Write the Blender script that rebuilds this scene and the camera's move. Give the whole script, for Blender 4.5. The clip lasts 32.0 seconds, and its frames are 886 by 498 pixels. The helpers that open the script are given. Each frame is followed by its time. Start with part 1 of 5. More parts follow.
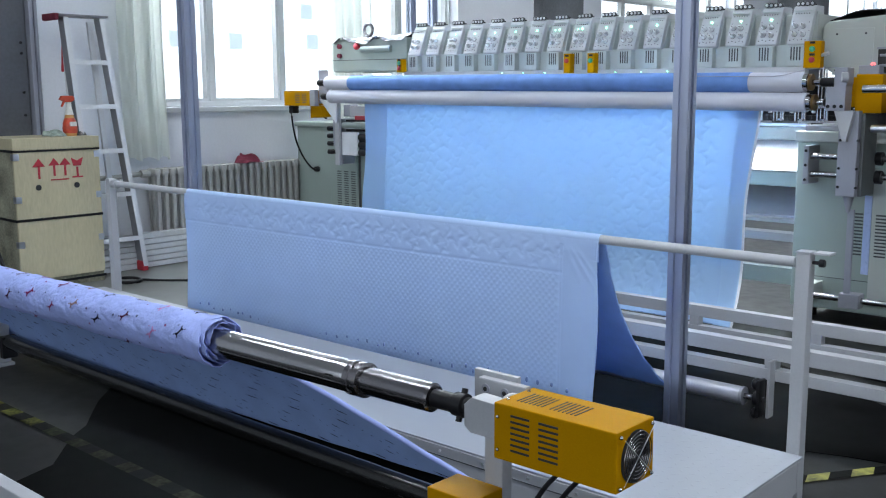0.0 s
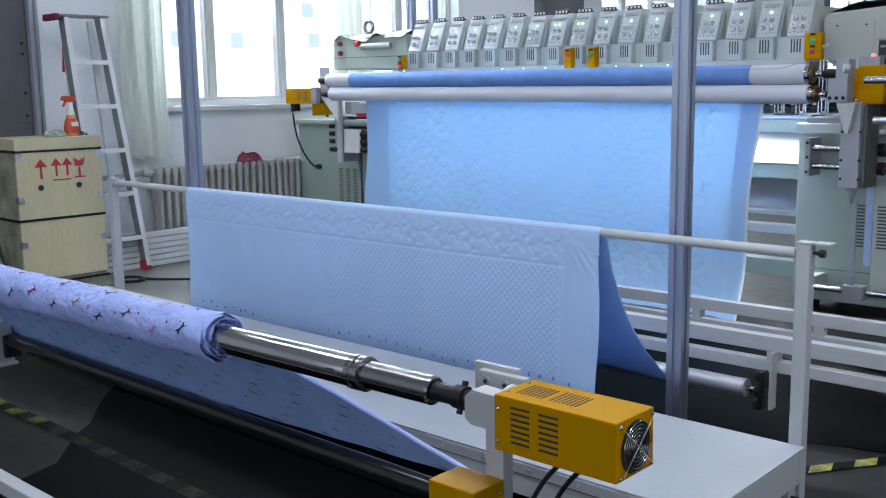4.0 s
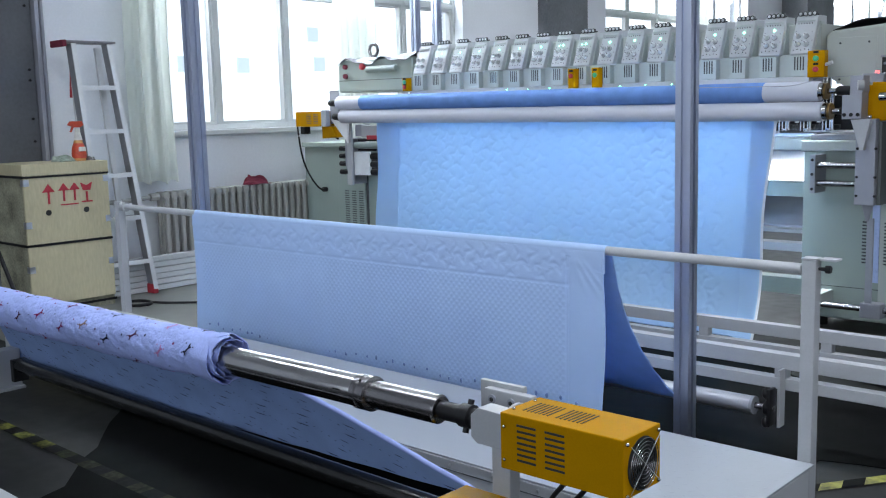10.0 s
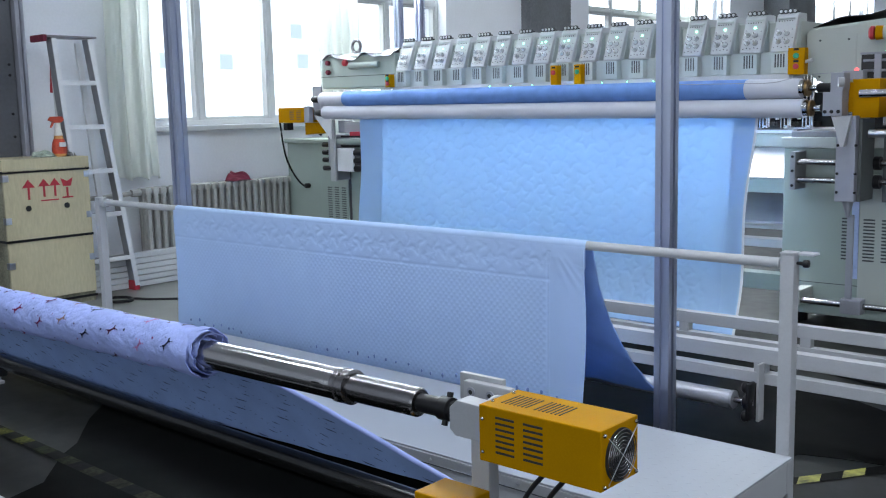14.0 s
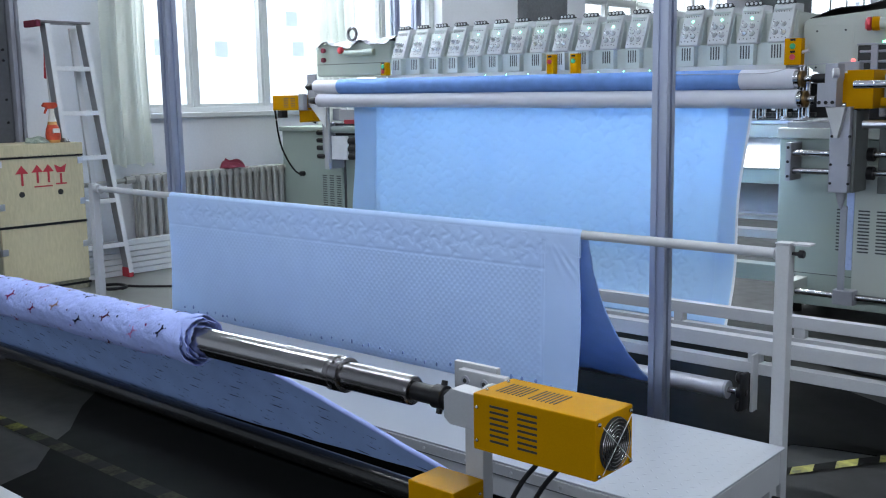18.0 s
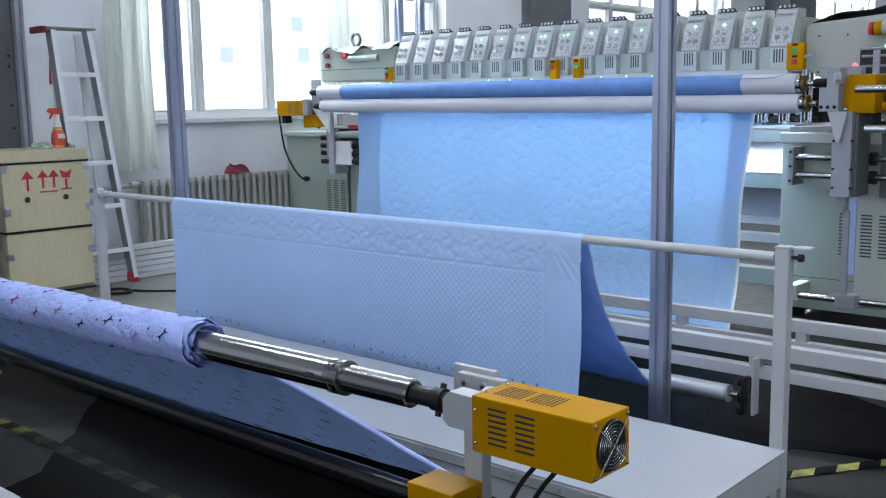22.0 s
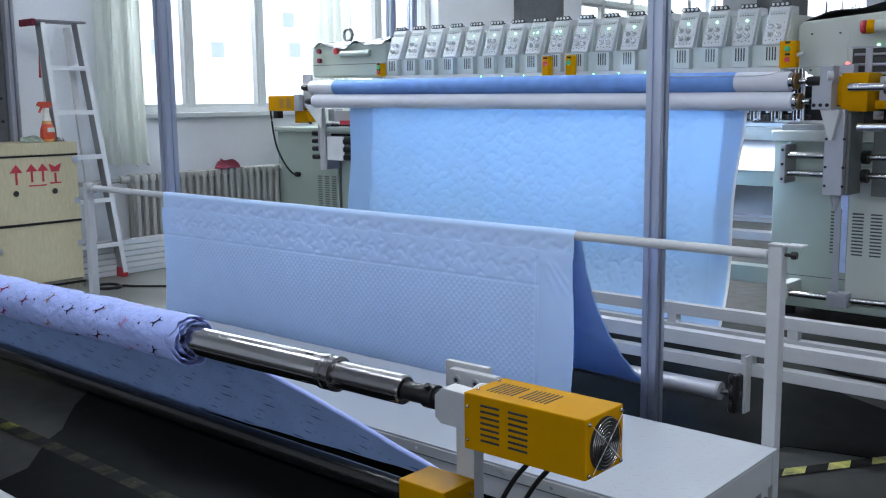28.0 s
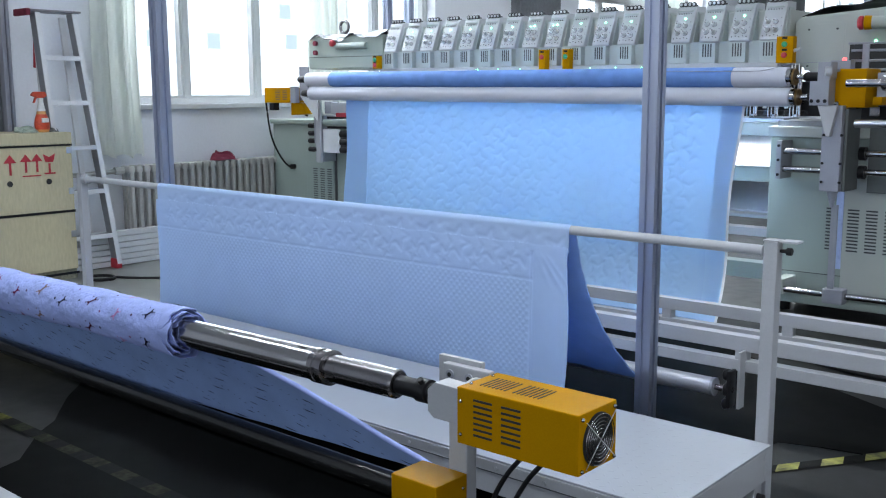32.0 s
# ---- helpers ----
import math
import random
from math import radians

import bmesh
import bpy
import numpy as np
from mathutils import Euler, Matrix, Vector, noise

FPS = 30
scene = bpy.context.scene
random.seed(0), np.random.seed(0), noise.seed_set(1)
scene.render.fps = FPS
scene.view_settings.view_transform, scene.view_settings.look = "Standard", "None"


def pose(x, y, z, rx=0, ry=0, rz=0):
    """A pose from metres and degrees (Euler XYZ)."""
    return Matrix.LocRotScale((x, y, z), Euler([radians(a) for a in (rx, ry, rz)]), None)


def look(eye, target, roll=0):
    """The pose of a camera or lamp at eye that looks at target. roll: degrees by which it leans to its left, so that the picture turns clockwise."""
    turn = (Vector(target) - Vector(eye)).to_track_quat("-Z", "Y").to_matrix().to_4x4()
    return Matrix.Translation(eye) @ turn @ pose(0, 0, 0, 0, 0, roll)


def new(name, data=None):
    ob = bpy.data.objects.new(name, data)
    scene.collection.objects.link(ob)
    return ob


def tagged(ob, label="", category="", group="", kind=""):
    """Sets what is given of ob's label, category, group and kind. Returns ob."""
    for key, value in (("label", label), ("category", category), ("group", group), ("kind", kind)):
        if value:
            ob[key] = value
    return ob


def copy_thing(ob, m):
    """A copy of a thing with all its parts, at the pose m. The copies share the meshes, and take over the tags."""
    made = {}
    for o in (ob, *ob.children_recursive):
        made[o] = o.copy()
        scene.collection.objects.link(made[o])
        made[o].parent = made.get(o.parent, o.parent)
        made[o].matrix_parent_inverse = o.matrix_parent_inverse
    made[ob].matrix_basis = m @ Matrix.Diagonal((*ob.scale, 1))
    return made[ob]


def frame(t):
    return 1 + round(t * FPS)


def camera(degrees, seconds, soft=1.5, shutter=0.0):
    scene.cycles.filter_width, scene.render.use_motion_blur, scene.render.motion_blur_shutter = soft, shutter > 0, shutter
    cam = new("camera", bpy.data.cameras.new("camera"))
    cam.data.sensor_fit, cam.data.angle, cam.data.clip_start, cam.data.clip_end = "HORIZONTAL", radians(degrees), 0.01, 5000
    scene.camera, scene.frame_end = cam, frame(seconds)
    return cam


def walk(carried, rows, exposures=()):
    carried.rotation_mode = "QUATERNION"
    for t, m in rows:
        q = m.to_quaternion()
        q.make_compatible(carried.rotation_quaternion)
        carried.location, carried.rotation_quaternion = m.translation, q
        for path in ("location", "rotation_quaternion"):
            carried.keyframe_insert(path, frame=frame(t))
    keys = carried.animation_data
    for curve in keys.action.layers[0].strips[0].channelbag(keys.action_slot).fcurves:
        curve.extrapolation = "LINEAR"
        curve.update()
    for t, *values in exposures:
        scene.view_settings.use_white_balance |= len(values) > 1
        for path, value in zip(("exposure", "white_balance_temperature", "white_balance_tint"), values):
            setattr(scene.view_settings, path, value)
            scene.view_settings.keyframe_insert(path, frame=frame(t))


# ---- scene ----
# ---- the camera and its walk ----
PATH = [  # seconds, x, y, z in metres, turn to the left of +y, tilt, roll in degrees
    (0.0, -0.0246, 0.0082, 1.0724, 41.918, -9.020, -0.278),
    (0.5, -0.0284, 0.0127, 1.0679, 41.933, -9.041, -0.223),
    (1.0, -0.0298, 0.0144, 1.0682, 41.966, -9.167, -0.206),
    (1.5, -0.0290, 0.0162, 1.0649, 42.027, -9.172, -0.211),
    (2.0, -0.0308, 0.0164, 1.0652, 42.002, -9.234, -0.079),
    (2.5, -0.0307, 0.0144, 1.0653, 41.979, -9.302, -0.057),
    (3.0, -0.0260, 0.0141, 1.0639, 42.027, -9.338, -0.153),
    (3.5, -0.0202, 0.0128, 1.0651, 42.100, -9.328, -0.531),
    (5.5, -0.0112, 0.0069, 1.0621, 42.239, -8.627, -1.374),
    (6.0, -0.0112, 0.0089, 1.0632, 42.297, -8.526, -1.395),
    (6.5, -0.0092, 0.0110, 1.0631, 42.377, -8.422, -1.433),
    (7.0, -0.0105, 0.0106, 1.0629, 42.373, -8.311, -1.485),
    (7.5, -0.0084, 0.0083, 1.0621, 42.405, -8.191, -1.562),
    (8.0, -0.0080, 0.0085, 1.0606, 42.412, -8.081, -1.560),
    (8.5, -0.0093, 0.0091, 1.0601, 42.401, -8.024, -1.571),
    (9.0, -0.0118, 0.0108, 1.0602, 42.414, -7.993, -1.496),
    (9.5, -0.0109, 0.0104, 1.0601, 42.463, -7.949, -1.456),
    (10.0, -0.0096, 0.0101, 1.0592, 42.523, -7.878, -1.485),
    (10.5, -0.0089, 0.0096, 1.0591, 42.563, -7.853, -1.468),
    (11.0, -0.0082, 0.0084, 1.0588, 42.600, -7.823, -1.387),
    (11.5, -0.0050, 0.0091, 1.0577, 42.682, -7.720, -1.419),
    (12.0, -0.0001, 0.0074, 1.0577, 42.734, -7.695, -1.418),
    (12.5, 0.0060, 0.0035, 1.0579, 42.764, -7.639, -1.408),
    (13.0, 0.0040, 0.0040, 1.0523, 42.509, -7.597, -1.362),
    (13.5, 0.0006, 0.0112, 1.0502, 42.006, -7.703, -1.346),
    (14.0, -0.0017, 0.0139, 1.0506, 41.599, -8.025, -1.323),
    (14.5, -0.0061, 0.0172, 1.0478, 41.756, -8.299, -1.320),
    (16.5, -0.0051, 0.0192, 1.0483, 41.445, -8.668, -1.118),
    (17.0, -0.0060, 0.0192, 1.0473, 41.319, -8.667, -1.018),
    (17.5, -0.0069, 0.0184, 1.0470, 41.299, -8.648, -0.952),
    (18.0, -0.0071, 0.0185, 1.0471, 41.297, -8.647, -0.942),
    (18.5, -0.0047, 0.0168, 1.0486, 41.332, -8.639, -0.894),
    (19.0, -0.0015, 0.0166, 1.0475, 41.405, -8.599, -0.955),
    (19.5, 0.0037, 0.0172, 1.0475, 41.510, -8.554, -1.010),
    (20.0, 0.0054, 0.0153, 1.0464, 41.520, -8.493, -1.014),
    (20.5, 0.0063, 0.0152, 1.0474, 41.546, -8.475, -1.067),
    (21.0, 0.0067, 0.0151, 1.0478, 41.563, -8.452, -1.023),
    (21.5, 0.0086, 0.0176, 1.0478, 41.612, -8.409, -1.013),
    (22.0, 0.0106, 0.0158, 1.0469, 41.612, -8.353, -1.024),
    (22.5, 0.0087, 0.0147, 1.0469, 41.537, -8.315, -1.007),
    (23.0, 0.0066, 0.0162, 1.0469, 41.470, -8.301, -1.005),
    (23.5, 0.0054, 0.0193, 1.0460, 41.448, -8.261, -1.079),
    (24.0, 0.0047, 0.0209, 1.0460, 41.408, -8.246, -1.018),
    (24.5, 0.0070, 0.0223, 1.0455, 41.428, -8.251, -1.091),
    (25.0, 0.0059, 0.0228, 1.0445, 41.396, -8.244, -1.078),
    (25.5, 0.0056, 0.0228, 1.0439, 41.356, -8.260, -1.055),
    (27.5, 0.0029, 0.0231, 1.0417, 41.156, -8.495, -0.797),
    (28.0, -0.0019, 0.0242, 1.0421, 41.072, -8.540, -0.665),
    (28.5, -0.0039, 0.0263, 1.0421, 41.045, -8.578, -0.608),
    (29.0, -0.0065, 0.0291, 1.0413, 41.000, -8.619, -0.503),
    (29.5, -0.0112, 0.0361, 1.0395, 40.988, -8.658, -0.414),
    (30.0, -0.0151, 0.0416, 1.0392, 40.961, -8.742, -0.349),
    (30.5, -0.0149, 0.0418, 1.0403, 40.953, -8.847, -0.350),
    (31.0, -0.0127, 0.0368, 1.0413, 40.874, -8.919, -0.336),
    (31.5, -0.0096, 0.0338, 1.0421, 40.848, -8.949, -0.290),
    (32.0, -0.0057, 0.0327, 1.0415, 40.817, -8.925, -0.242),]


def aim(x, y, z, turn, tilt, roll):
    return Matrix.Translation((x, y, z)) @ Euler((0, 0, radians(turn))).to_matrix().to_4x4() @ pose(0, 0, 0, 90 + tilt) @ pose(0, 0, 0, 0, 0, roll)


cam = camera(48.18, 32.0, soft=1.15)
walk(cam, [(r[0], aim(*r[1:])) for r in PATH], exposures=[(0.0, -0.06, 6390, 10), (32.0, -0.06, 6390, 10)])

# ---- world and large lights ----
world = bpy.data.worlds.new("sky")
scene.world = world
world.use_nodes = True
wn = world.node_tree
sky = wn.nodes.new("ShaderNodeTexSky")
sky.sky_type, sky.sun_disc, sky.sun_elevation, sky.sun_rotation = "NISHITA", False, radians(38), radians(-70)
wn.links.new(sky.outputs[0], wn.nodes["Background"].inputs[0])
wn.nodes["Background"].inputs[1].default_value = 0.12

WALL_X = -5.72


def area(name, m, sx, sy, watts, colour=(1, 1, 1), spread=180):
    data = bpy.data.lights.new(name, "AREA")
    data.shape, data.size, data.size_y, data.energy, data.color = "RECTANGLE", sx, sy, watts, colour
    data.spread = radians(spread)
    ob = new(name, data)
    ob.matrix_world = m
    return ob


DAY = (0.86, 0.93, 1.0)
# daylight in the three window openings of the west wall
for y0, y1, z0 in ((3.6, 6.5, 2.0), (8.7, 11.9, 2.3), (14.2, 17.2, 2.5)):
    area("opening_light", look((WALL_X - 0.22, (y0 + y1) / 2, (z0 + 2.92) / 2), (2, (y0 + y1) / 2 - 0.6, 0.6)), y1 - y0, 2.92 - z0, 190, DAY)
# overhead fill: added lamps for unseen fluorescent fittings under the ceiling
for fx, fy in ((-2.9, 1.3), (-2.9, 6.8), (-0.2, 1.3), (-0.2, 6.8), (2.5, 1.3)):
    area("fill_tube_light", look((fx, fy, 3.36), (fx, fy, 0)), 2.4, 0.16, 48, (0.87, 0.935, 1.0))
# front fill added behind the camera, in a bare opening of the south wall
area("opening_light", look((-1.0, -4.96, 1.95), (-2.2, 3, 0.7)), 7.6, 1.7, 118, DAY)
# work light of the sewing machine, under its head beam
area("work_light", look((-3.15, 4.575, 1.118), (-3.15, 4.40, 0.60)), 2.5, 0.03, 40, (0.93, 0.97, 1.0), 115)
area("work_light", look((-3.15, 4.61, 1.118), (-3.15, 4.62, 0.6)), 2.5, 0.03, 9, (0.92, 0.97, 1.0), 110)


# ---- materials ----
def material(name, base, rough=0.5, metal=0.0, vary=0.06, scale=6.0, bump=0.0, bscale=80.0, spec=0.5, tint=None, coat=0.0, streak=None):
    """A surface with variation at two scales and a fine relief."""
    m = bpy.data.materials.new(name)
    m.use_nodes = True
    n, l = m.node_tree.nodes, m.node_tree.links
    p = n["Principled BSDF"]
    p.inputs["Roughness"].default_value = rough
    p.inputs["Metallic"].default_value = metal
    p.inputs["Specular IOR Level"].default_value = spec
    p.inputs["Coat Weight"].default_value = coat
    co = n.new("ShaderNodeTexCoord")
    src = co.outputs["Object"]
    if streak:
        mp = n.new("ShaderNodeMapping")
        mp.inputs["Scale"].default_value = streak
        l.new(src, mp.inputs[0])
        src = mp.outputs[0]
    big = n.new("ShaderNodeTexNoise")
    big.inputs["Scale"].default_value, big.inputs["Detail"].default_value = scale, 5
    l.new(src, big.inputs["Vector"])
    fine = n.new("ShaderNodeTexNoise")
    fine.inputs["Scale"].default_value, fine.inputs["Detail"].default_value = bscale, 3
    l.new(src, fine.inputs["Vector"])
    mix = n.new("ShaderNodeMix")
    mix.data_type = "FLOAT"
    mix.inputs[0].default_value = 0.35
    l.new(big.outputs[0], mix.inputs[2])
    l.new(fine.outputs[0], mix.inputs[3])
    ramp = n.new("ShaderNodeMapRange")
    ramp.inputs["From Min"].default_value, ramp.inputs["From Max"].default_value = 0.3, 0.7
    l.new(mix.outputs[0], ramp.inputs["Value"])
    col = n.new("ShaderNodeMix")
    col.data_type = "RGBA"
    dark = tint or [c * (1 - 2 * vary) for c in base]
    col.inputs[6].default_value = (*dark, 1)
    col.inputs[7].default_value = (*[min(1, c * (1 + vary)) for c in base], 1)
    l.new(ramp.outputs[0], col.inputs[0])
    l.new(col.outputs[2], p.inputs["Base Color"])
    rr = n.new("ShaderNodeMapRange")
    rr.inputs["To Min"].default_value, rr.inputs["To Max"].default_value = max(0.03, rough - 0.09), min(1, rough + 0.09)
    l.new(fine.outputs[0], rr.inputs["Value"])
    l.new(rr.outputs[0], p.inputs["Roughness"])
    if bump:
        b = n.new("ShaderNodeBump")
        b.inputs["Strength"].default_value, b.inputs["Distance"].default_value = min(1, bump), 0.002
        l.new(fine.outputs[0], b.inputs["Height"])
        l.new(b.outputs[0], p.inputs["Normal"])
    return m


def glow(name, colour, strength):
    m = bpy.data.materials.new(name)
    m.use_nodes = True
    p = m.node_tree.nodes["Principled BSDF"]
    p.inputs["Base Color"].default_value = (*colour, 1)
    p.inputs["Emission Color"].default_value = (*colour, 1)
    p.inputs["Emission Strength"].default_value = strength
    return m


def glass(name, tint=(0.95, 0.98, 1.0)):
    m = bpy.data.materials.new(name)
    m.use_nodes = True
    p = m.node_tree.nodes["Principled BSDF"]
    p.inputs["Base Color"].default_value = (*tint, 1)
    p.inputs["Transmission Weight"].default_value = 1.0
    p.inputs["Roughness"].default_value = 0.02
    p.inputs["IOR"].default_value = 1.05
    return m


M_WALL = material("wall_paint", (0.80, 0.82, 0.86), 0.7, vary=0.04, scale=1.5, bump=0.15, bscale=60)
M_DARKWALL = material("dark_grey_paint", (0.165, 0.172, 0.185), 0.6, vary=0.22, scale=2.6, bump=0.15, bscale=50)
M_CEIL = material("ceiling_paint", (0.78, 0.80, 0.82), 0.8, vary=0.04, scale=1)
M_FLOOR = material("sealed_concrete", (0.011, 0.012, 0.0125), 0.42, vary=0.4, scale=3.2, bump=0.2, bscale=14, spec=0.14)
# pale floor colour that holds the windows' sheen by the wall
M_FLOORSHEEN = material("sheen_concrete", (0.17, 0.175, 0.165), 0.40, vary=0.22, scale=2.6, bscale=12, spec=0.35)
# near-black floor colour that holds the shade under winder and racks
M_FLOORSHADE = material("shaded_concrete", (0.0035, 0.0038, 0.0040), 0.48, vary=0.35, scale=1.4, bscale=7, spec=0.015)
M_DOOR = material("grey_metal_door_paint", (0.105, 0.110, 0.125), 0.5, vary=0.16, scale=3, bump=0.15, bscale=50)
M_FRAME = material("window_paint", (0.55, 0.57, 0.57), 0.4, vary=0.04, scale=4)
M_GLASS = glass("window_glass")
M_WHITE = material("white_powder_coat", (0.44, 0.45, 0.475), 0.42, vary=0.05, scale=3, bump=0.1, bscale=220)
M_PLATE = material("white_checker_plate", (0.39, 0.415, 0.46), 0.36, vary=0.04, scale=2.5, bscale=10)
M_CREAM = material("cream_machine_paint", (0.44, 0.47, 0.445), 0.4, vary=0.05, scale=2, bump=0.12, bscale=260)
M_GREEN = material("pale_green_machine_paint", (0.29, 0.345, 0.315), 0.42, vary=0.06, scale=2, bump=0.12, bscale=260)
M_HEAD = material("white_head_plastic", (0.52, 0.54, 0.565), 0.38, vary=0.04, scale=6)
M_HEADLOW = material("pale_head_cover", (0.47, 0.52, 0.515), 0.4, vary=0.04, scale=6)
M_YELLOW = material("yellow_powder_coat", (0.46, 0.222, 0.0012), 0.34, vary=0.07, scale=5, bump=0.12, bscale=420, spec=0.02)
M_BLACK = material("black_plastic", (0.010, 0.010, 0.012), 0.42, vary=0.15, scale=10, bump=0.1, bscale=150, spec=0.28)
M_DARK = material("dark_opening", (0.02, 0.021, 0.022), 0.6, vary=0.1)
M_STEEL = material("polished_steel", (0.44, 0.43, 0.435), 0.19, 1.0, vary=0.05, scale=3, streak=(0.3, 6, 6), bscale=30)
M_STEEL2 = material("turned_steel", (0.27, 0.26, 0.27), 0.24, 1.0, vary=0.10, scale=6, bscale=30, streak=(0.5, 5, 5))
M_ALU = material("anodised_aluminium", (0.45, 0.49, 0.62), 0.34, 0.9, vary=0.05, scale=3, bump=0.05, bscale=300, streak=(9, 9, 0.4))
# ladder metal in a lit and a shaded tone, light put into colour
M_LADDER = material("lighter_aluminium", (0.78, 0.79, 0.81), 0.42, 0.1, vary=0.06, scale=8, bump=0.08, bscale=120)
M_ALUDARK = material("darkened_aluminium", (0.29, 0.295, 0.32), 0.5, 0.3, vary=0.08, scale=6, bump=0.08, bscale=120)
M_ALUW = material("brushed_aluminium", (0.70, 0.71, 0.74), 0.33, 1.0, vary=0.05, scale=8, bump=0.08, bscale=140)
M_GREYM = material("grey_cast_metal", (0.34, 0.35, 0.40), 0.45, 0.3, vary=0.07, scale=8, bump=0.12, bscale=220)
def cloth(m, colour, share):
    """Lets part of the light through a cloth."""
    t = m.node_tree
    a = t.nodes.new("ShaderNodeBsdfTranslucent")
    a.inputs[0].default_value = (*colour, 1)
    b = t.nodes.new("ShaderNodeMixShader")
    b.inputs[0].default_value = share
    t.links.new(t.nodes["Principled BSDF"].outputs[0], b.inputs[1])
    t.links.new(a.outputs[0], b.inputs[2])
    t.links.new(b.outputs[0], t.nodes["Material Output"].inputs[0])


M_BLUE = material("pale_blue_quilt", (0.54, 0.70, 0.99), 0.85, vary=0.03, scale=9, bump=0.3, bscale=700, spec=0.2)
M_BLUE2 = material("pale_blue_cloth", (0.495, 0.70, 0.95), 0.85, vary=0.03, scale=5, bump=0.3, bscale=700, spec=0.2)
M_BLUED = material("blue_cloth_band", (0.16, 0.30, 0.66), 0.8, vary=0.1, scale=14, bump=0.4, bscale=500, spec=0.2)
M_TUBEK = material("dark_steel_tube", (0.045, 0.045, 0.045), 0.24, 0.8, vary=0.2, scale=8, bscale=60, streak=(0.3, 5, 5))
# darker copy of the quilt blue, with the drape's shade in the colour
M_DRAPE = material("shaded_quilt_back", (0.37, 0.54, 0.86), 0.85, vary=0.06, scale=14, bump=0.5, bscale=300, spec=0.2)
M_SATIN = material("satin_aluminium", (0.50, 0.51, 0.56), 0.45, 0.55, vary=0.05, scale=6, bscale=60, streak=(0.4, 5, 5))
# cloth below the roll, darkened in colour for the roll's shade
M_WEB = material("shaded_cloth_back", (0.245, 0.34, 0.565), 0.85, vary=0.08, scale=12, bump=0.5, bscale=500, spec=0.2)
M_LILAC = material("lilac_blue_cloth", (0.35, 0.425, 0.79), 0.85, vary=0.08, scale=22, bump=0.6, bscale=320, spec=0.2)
M_ROLLER = material("white_canvas_sleeve", (0.60, 0.61, 0.69), 0.75, vary=0.04, scale=5, bump=0.3, bscale=400)
M_CURT = material("sheer_curtain", (0.84, 0.86, 0.83), 0.85, vary=0.04, scale=4, bump=0.2, bscale=300)
cloth(M_CURT, (0.90, 0.92, 0.89), 0.68)
cloth(M_BLUE, (0.56, 0.74, 0.99), 0.27)
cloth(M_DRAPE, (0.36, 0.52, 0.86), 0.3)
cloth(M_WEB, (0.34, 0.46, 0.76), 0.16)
cloth(M_BLUE2, (0.50, 0.72, 0.95), 0.33)
M_BORDER = material("plain_cloth_border", (0.525, 0.735, 0.97), 0.85, vary=0.03, scale=7, bump=0.3, bscale=700, spec=0.2)
cloth(M_BORDER, (0.54, 0.76, 0.97), 0.40)
M_SELVAGE = material("white_selvage", (0.80, 0.82, 0.86), 0.85, vary=0.05, scale=40, bump=0.3, bscale=700)
M_WOOD = material("pale_plywood", (0.56, 0.50, 0.33), 0.6, vary=0.13, scale=2.2, bump=0.25, bscale=90, streak=(1, 1, 0.25))
M_WOODS = material("scuffed_plywood", (0.36, 0.345, 0.25), 0.65, vary=0.42, scale=7, bump=0.25, bscale=90)
M_RED = material("red_paint", (0.48, 0.03, 0.05), 0.55, vary=0.12, scale=20)
M_REDCLOTH = material("dark_red_cloth", (0.18, 0.02, 0.045), 0.9, vary=0.2, scale=25, bump=0.4, bscale=300)
M_RAD = material("radiator_paint", (0.42, 0.42, 0.40), 0.45, vary=0.12, scale=6, bump=0.2, bscale=120)
M_PLANK = material("white_slat", (0.66, 0.68, 0.70), 0.5, vary=0.08, scale=3, bump=0.1, bscale=100)
M_TAPEY = material("yellow_floor_tape", (0.32, 0.31, 0.05), 0.55, vary=0.45, scale=18)
# two darker tape colours with the winder's shade put into them
M_TAPEHALF = material("half_shaded_tape", (0.13, 0.13, 0.028), 0.6, vary=0.5, scale=20, spec=0.05)
M_TAPESHADE = material("shaded_tape", (0.034, 0.040, 0.020), 0.6, vary=0.5, scale=20, spec=0.04)
M_TAPEK = material("black_floor_tape", (0.006, 0.006, 0.006), 0.5, vary=0.3, scale=18, spec=0.03)
M_ORANGE = material("orange_red_label", (0.62, 0.075, 0.03), 0.4, vary=0.2, scale=30)
M_AMBER = material("amber_liquid_plastic", (0.72, 0.38, 0.14), 0.25, vary=0.15, scale=12)
M_WLABEL = material("white_label", (0.75, 0.74, 0.70), 0.45, vary=0.08, scale=30)
M_SKY = glow("bright_overcast", (0.95, 0.98, 1.0), 1.35)
M_HAZE = glow("hazy_far_window", (0.72, 0.84, 0.90), 0.9)
M_LEDG = glow("green_led", (0.26, 1.0, 0.52), 5.0)
M_LEDR = glow("red_led", (1.0, 0.10, 0.10), 3.0)
M_TUBE = glow("fluorescent_tube", (0.93, 0.97, 1.0), 3.0)

# ---- mesh tools ----
ORIGIN, PLAN = {}, {}


def thing(name, at, label, category, group="", kind="", plan=None):
    """An Empty for a thing; plan: a matrix that moves, turns or scales what is drawn."""
    at = plan @ Vector(at) if plan else Vector(at)
    ob = new(name)
    ob.location = at
    ORIGIN[ob], PLAN[ob] = at, plan
    return tagged(ob, label, category, group, kind)


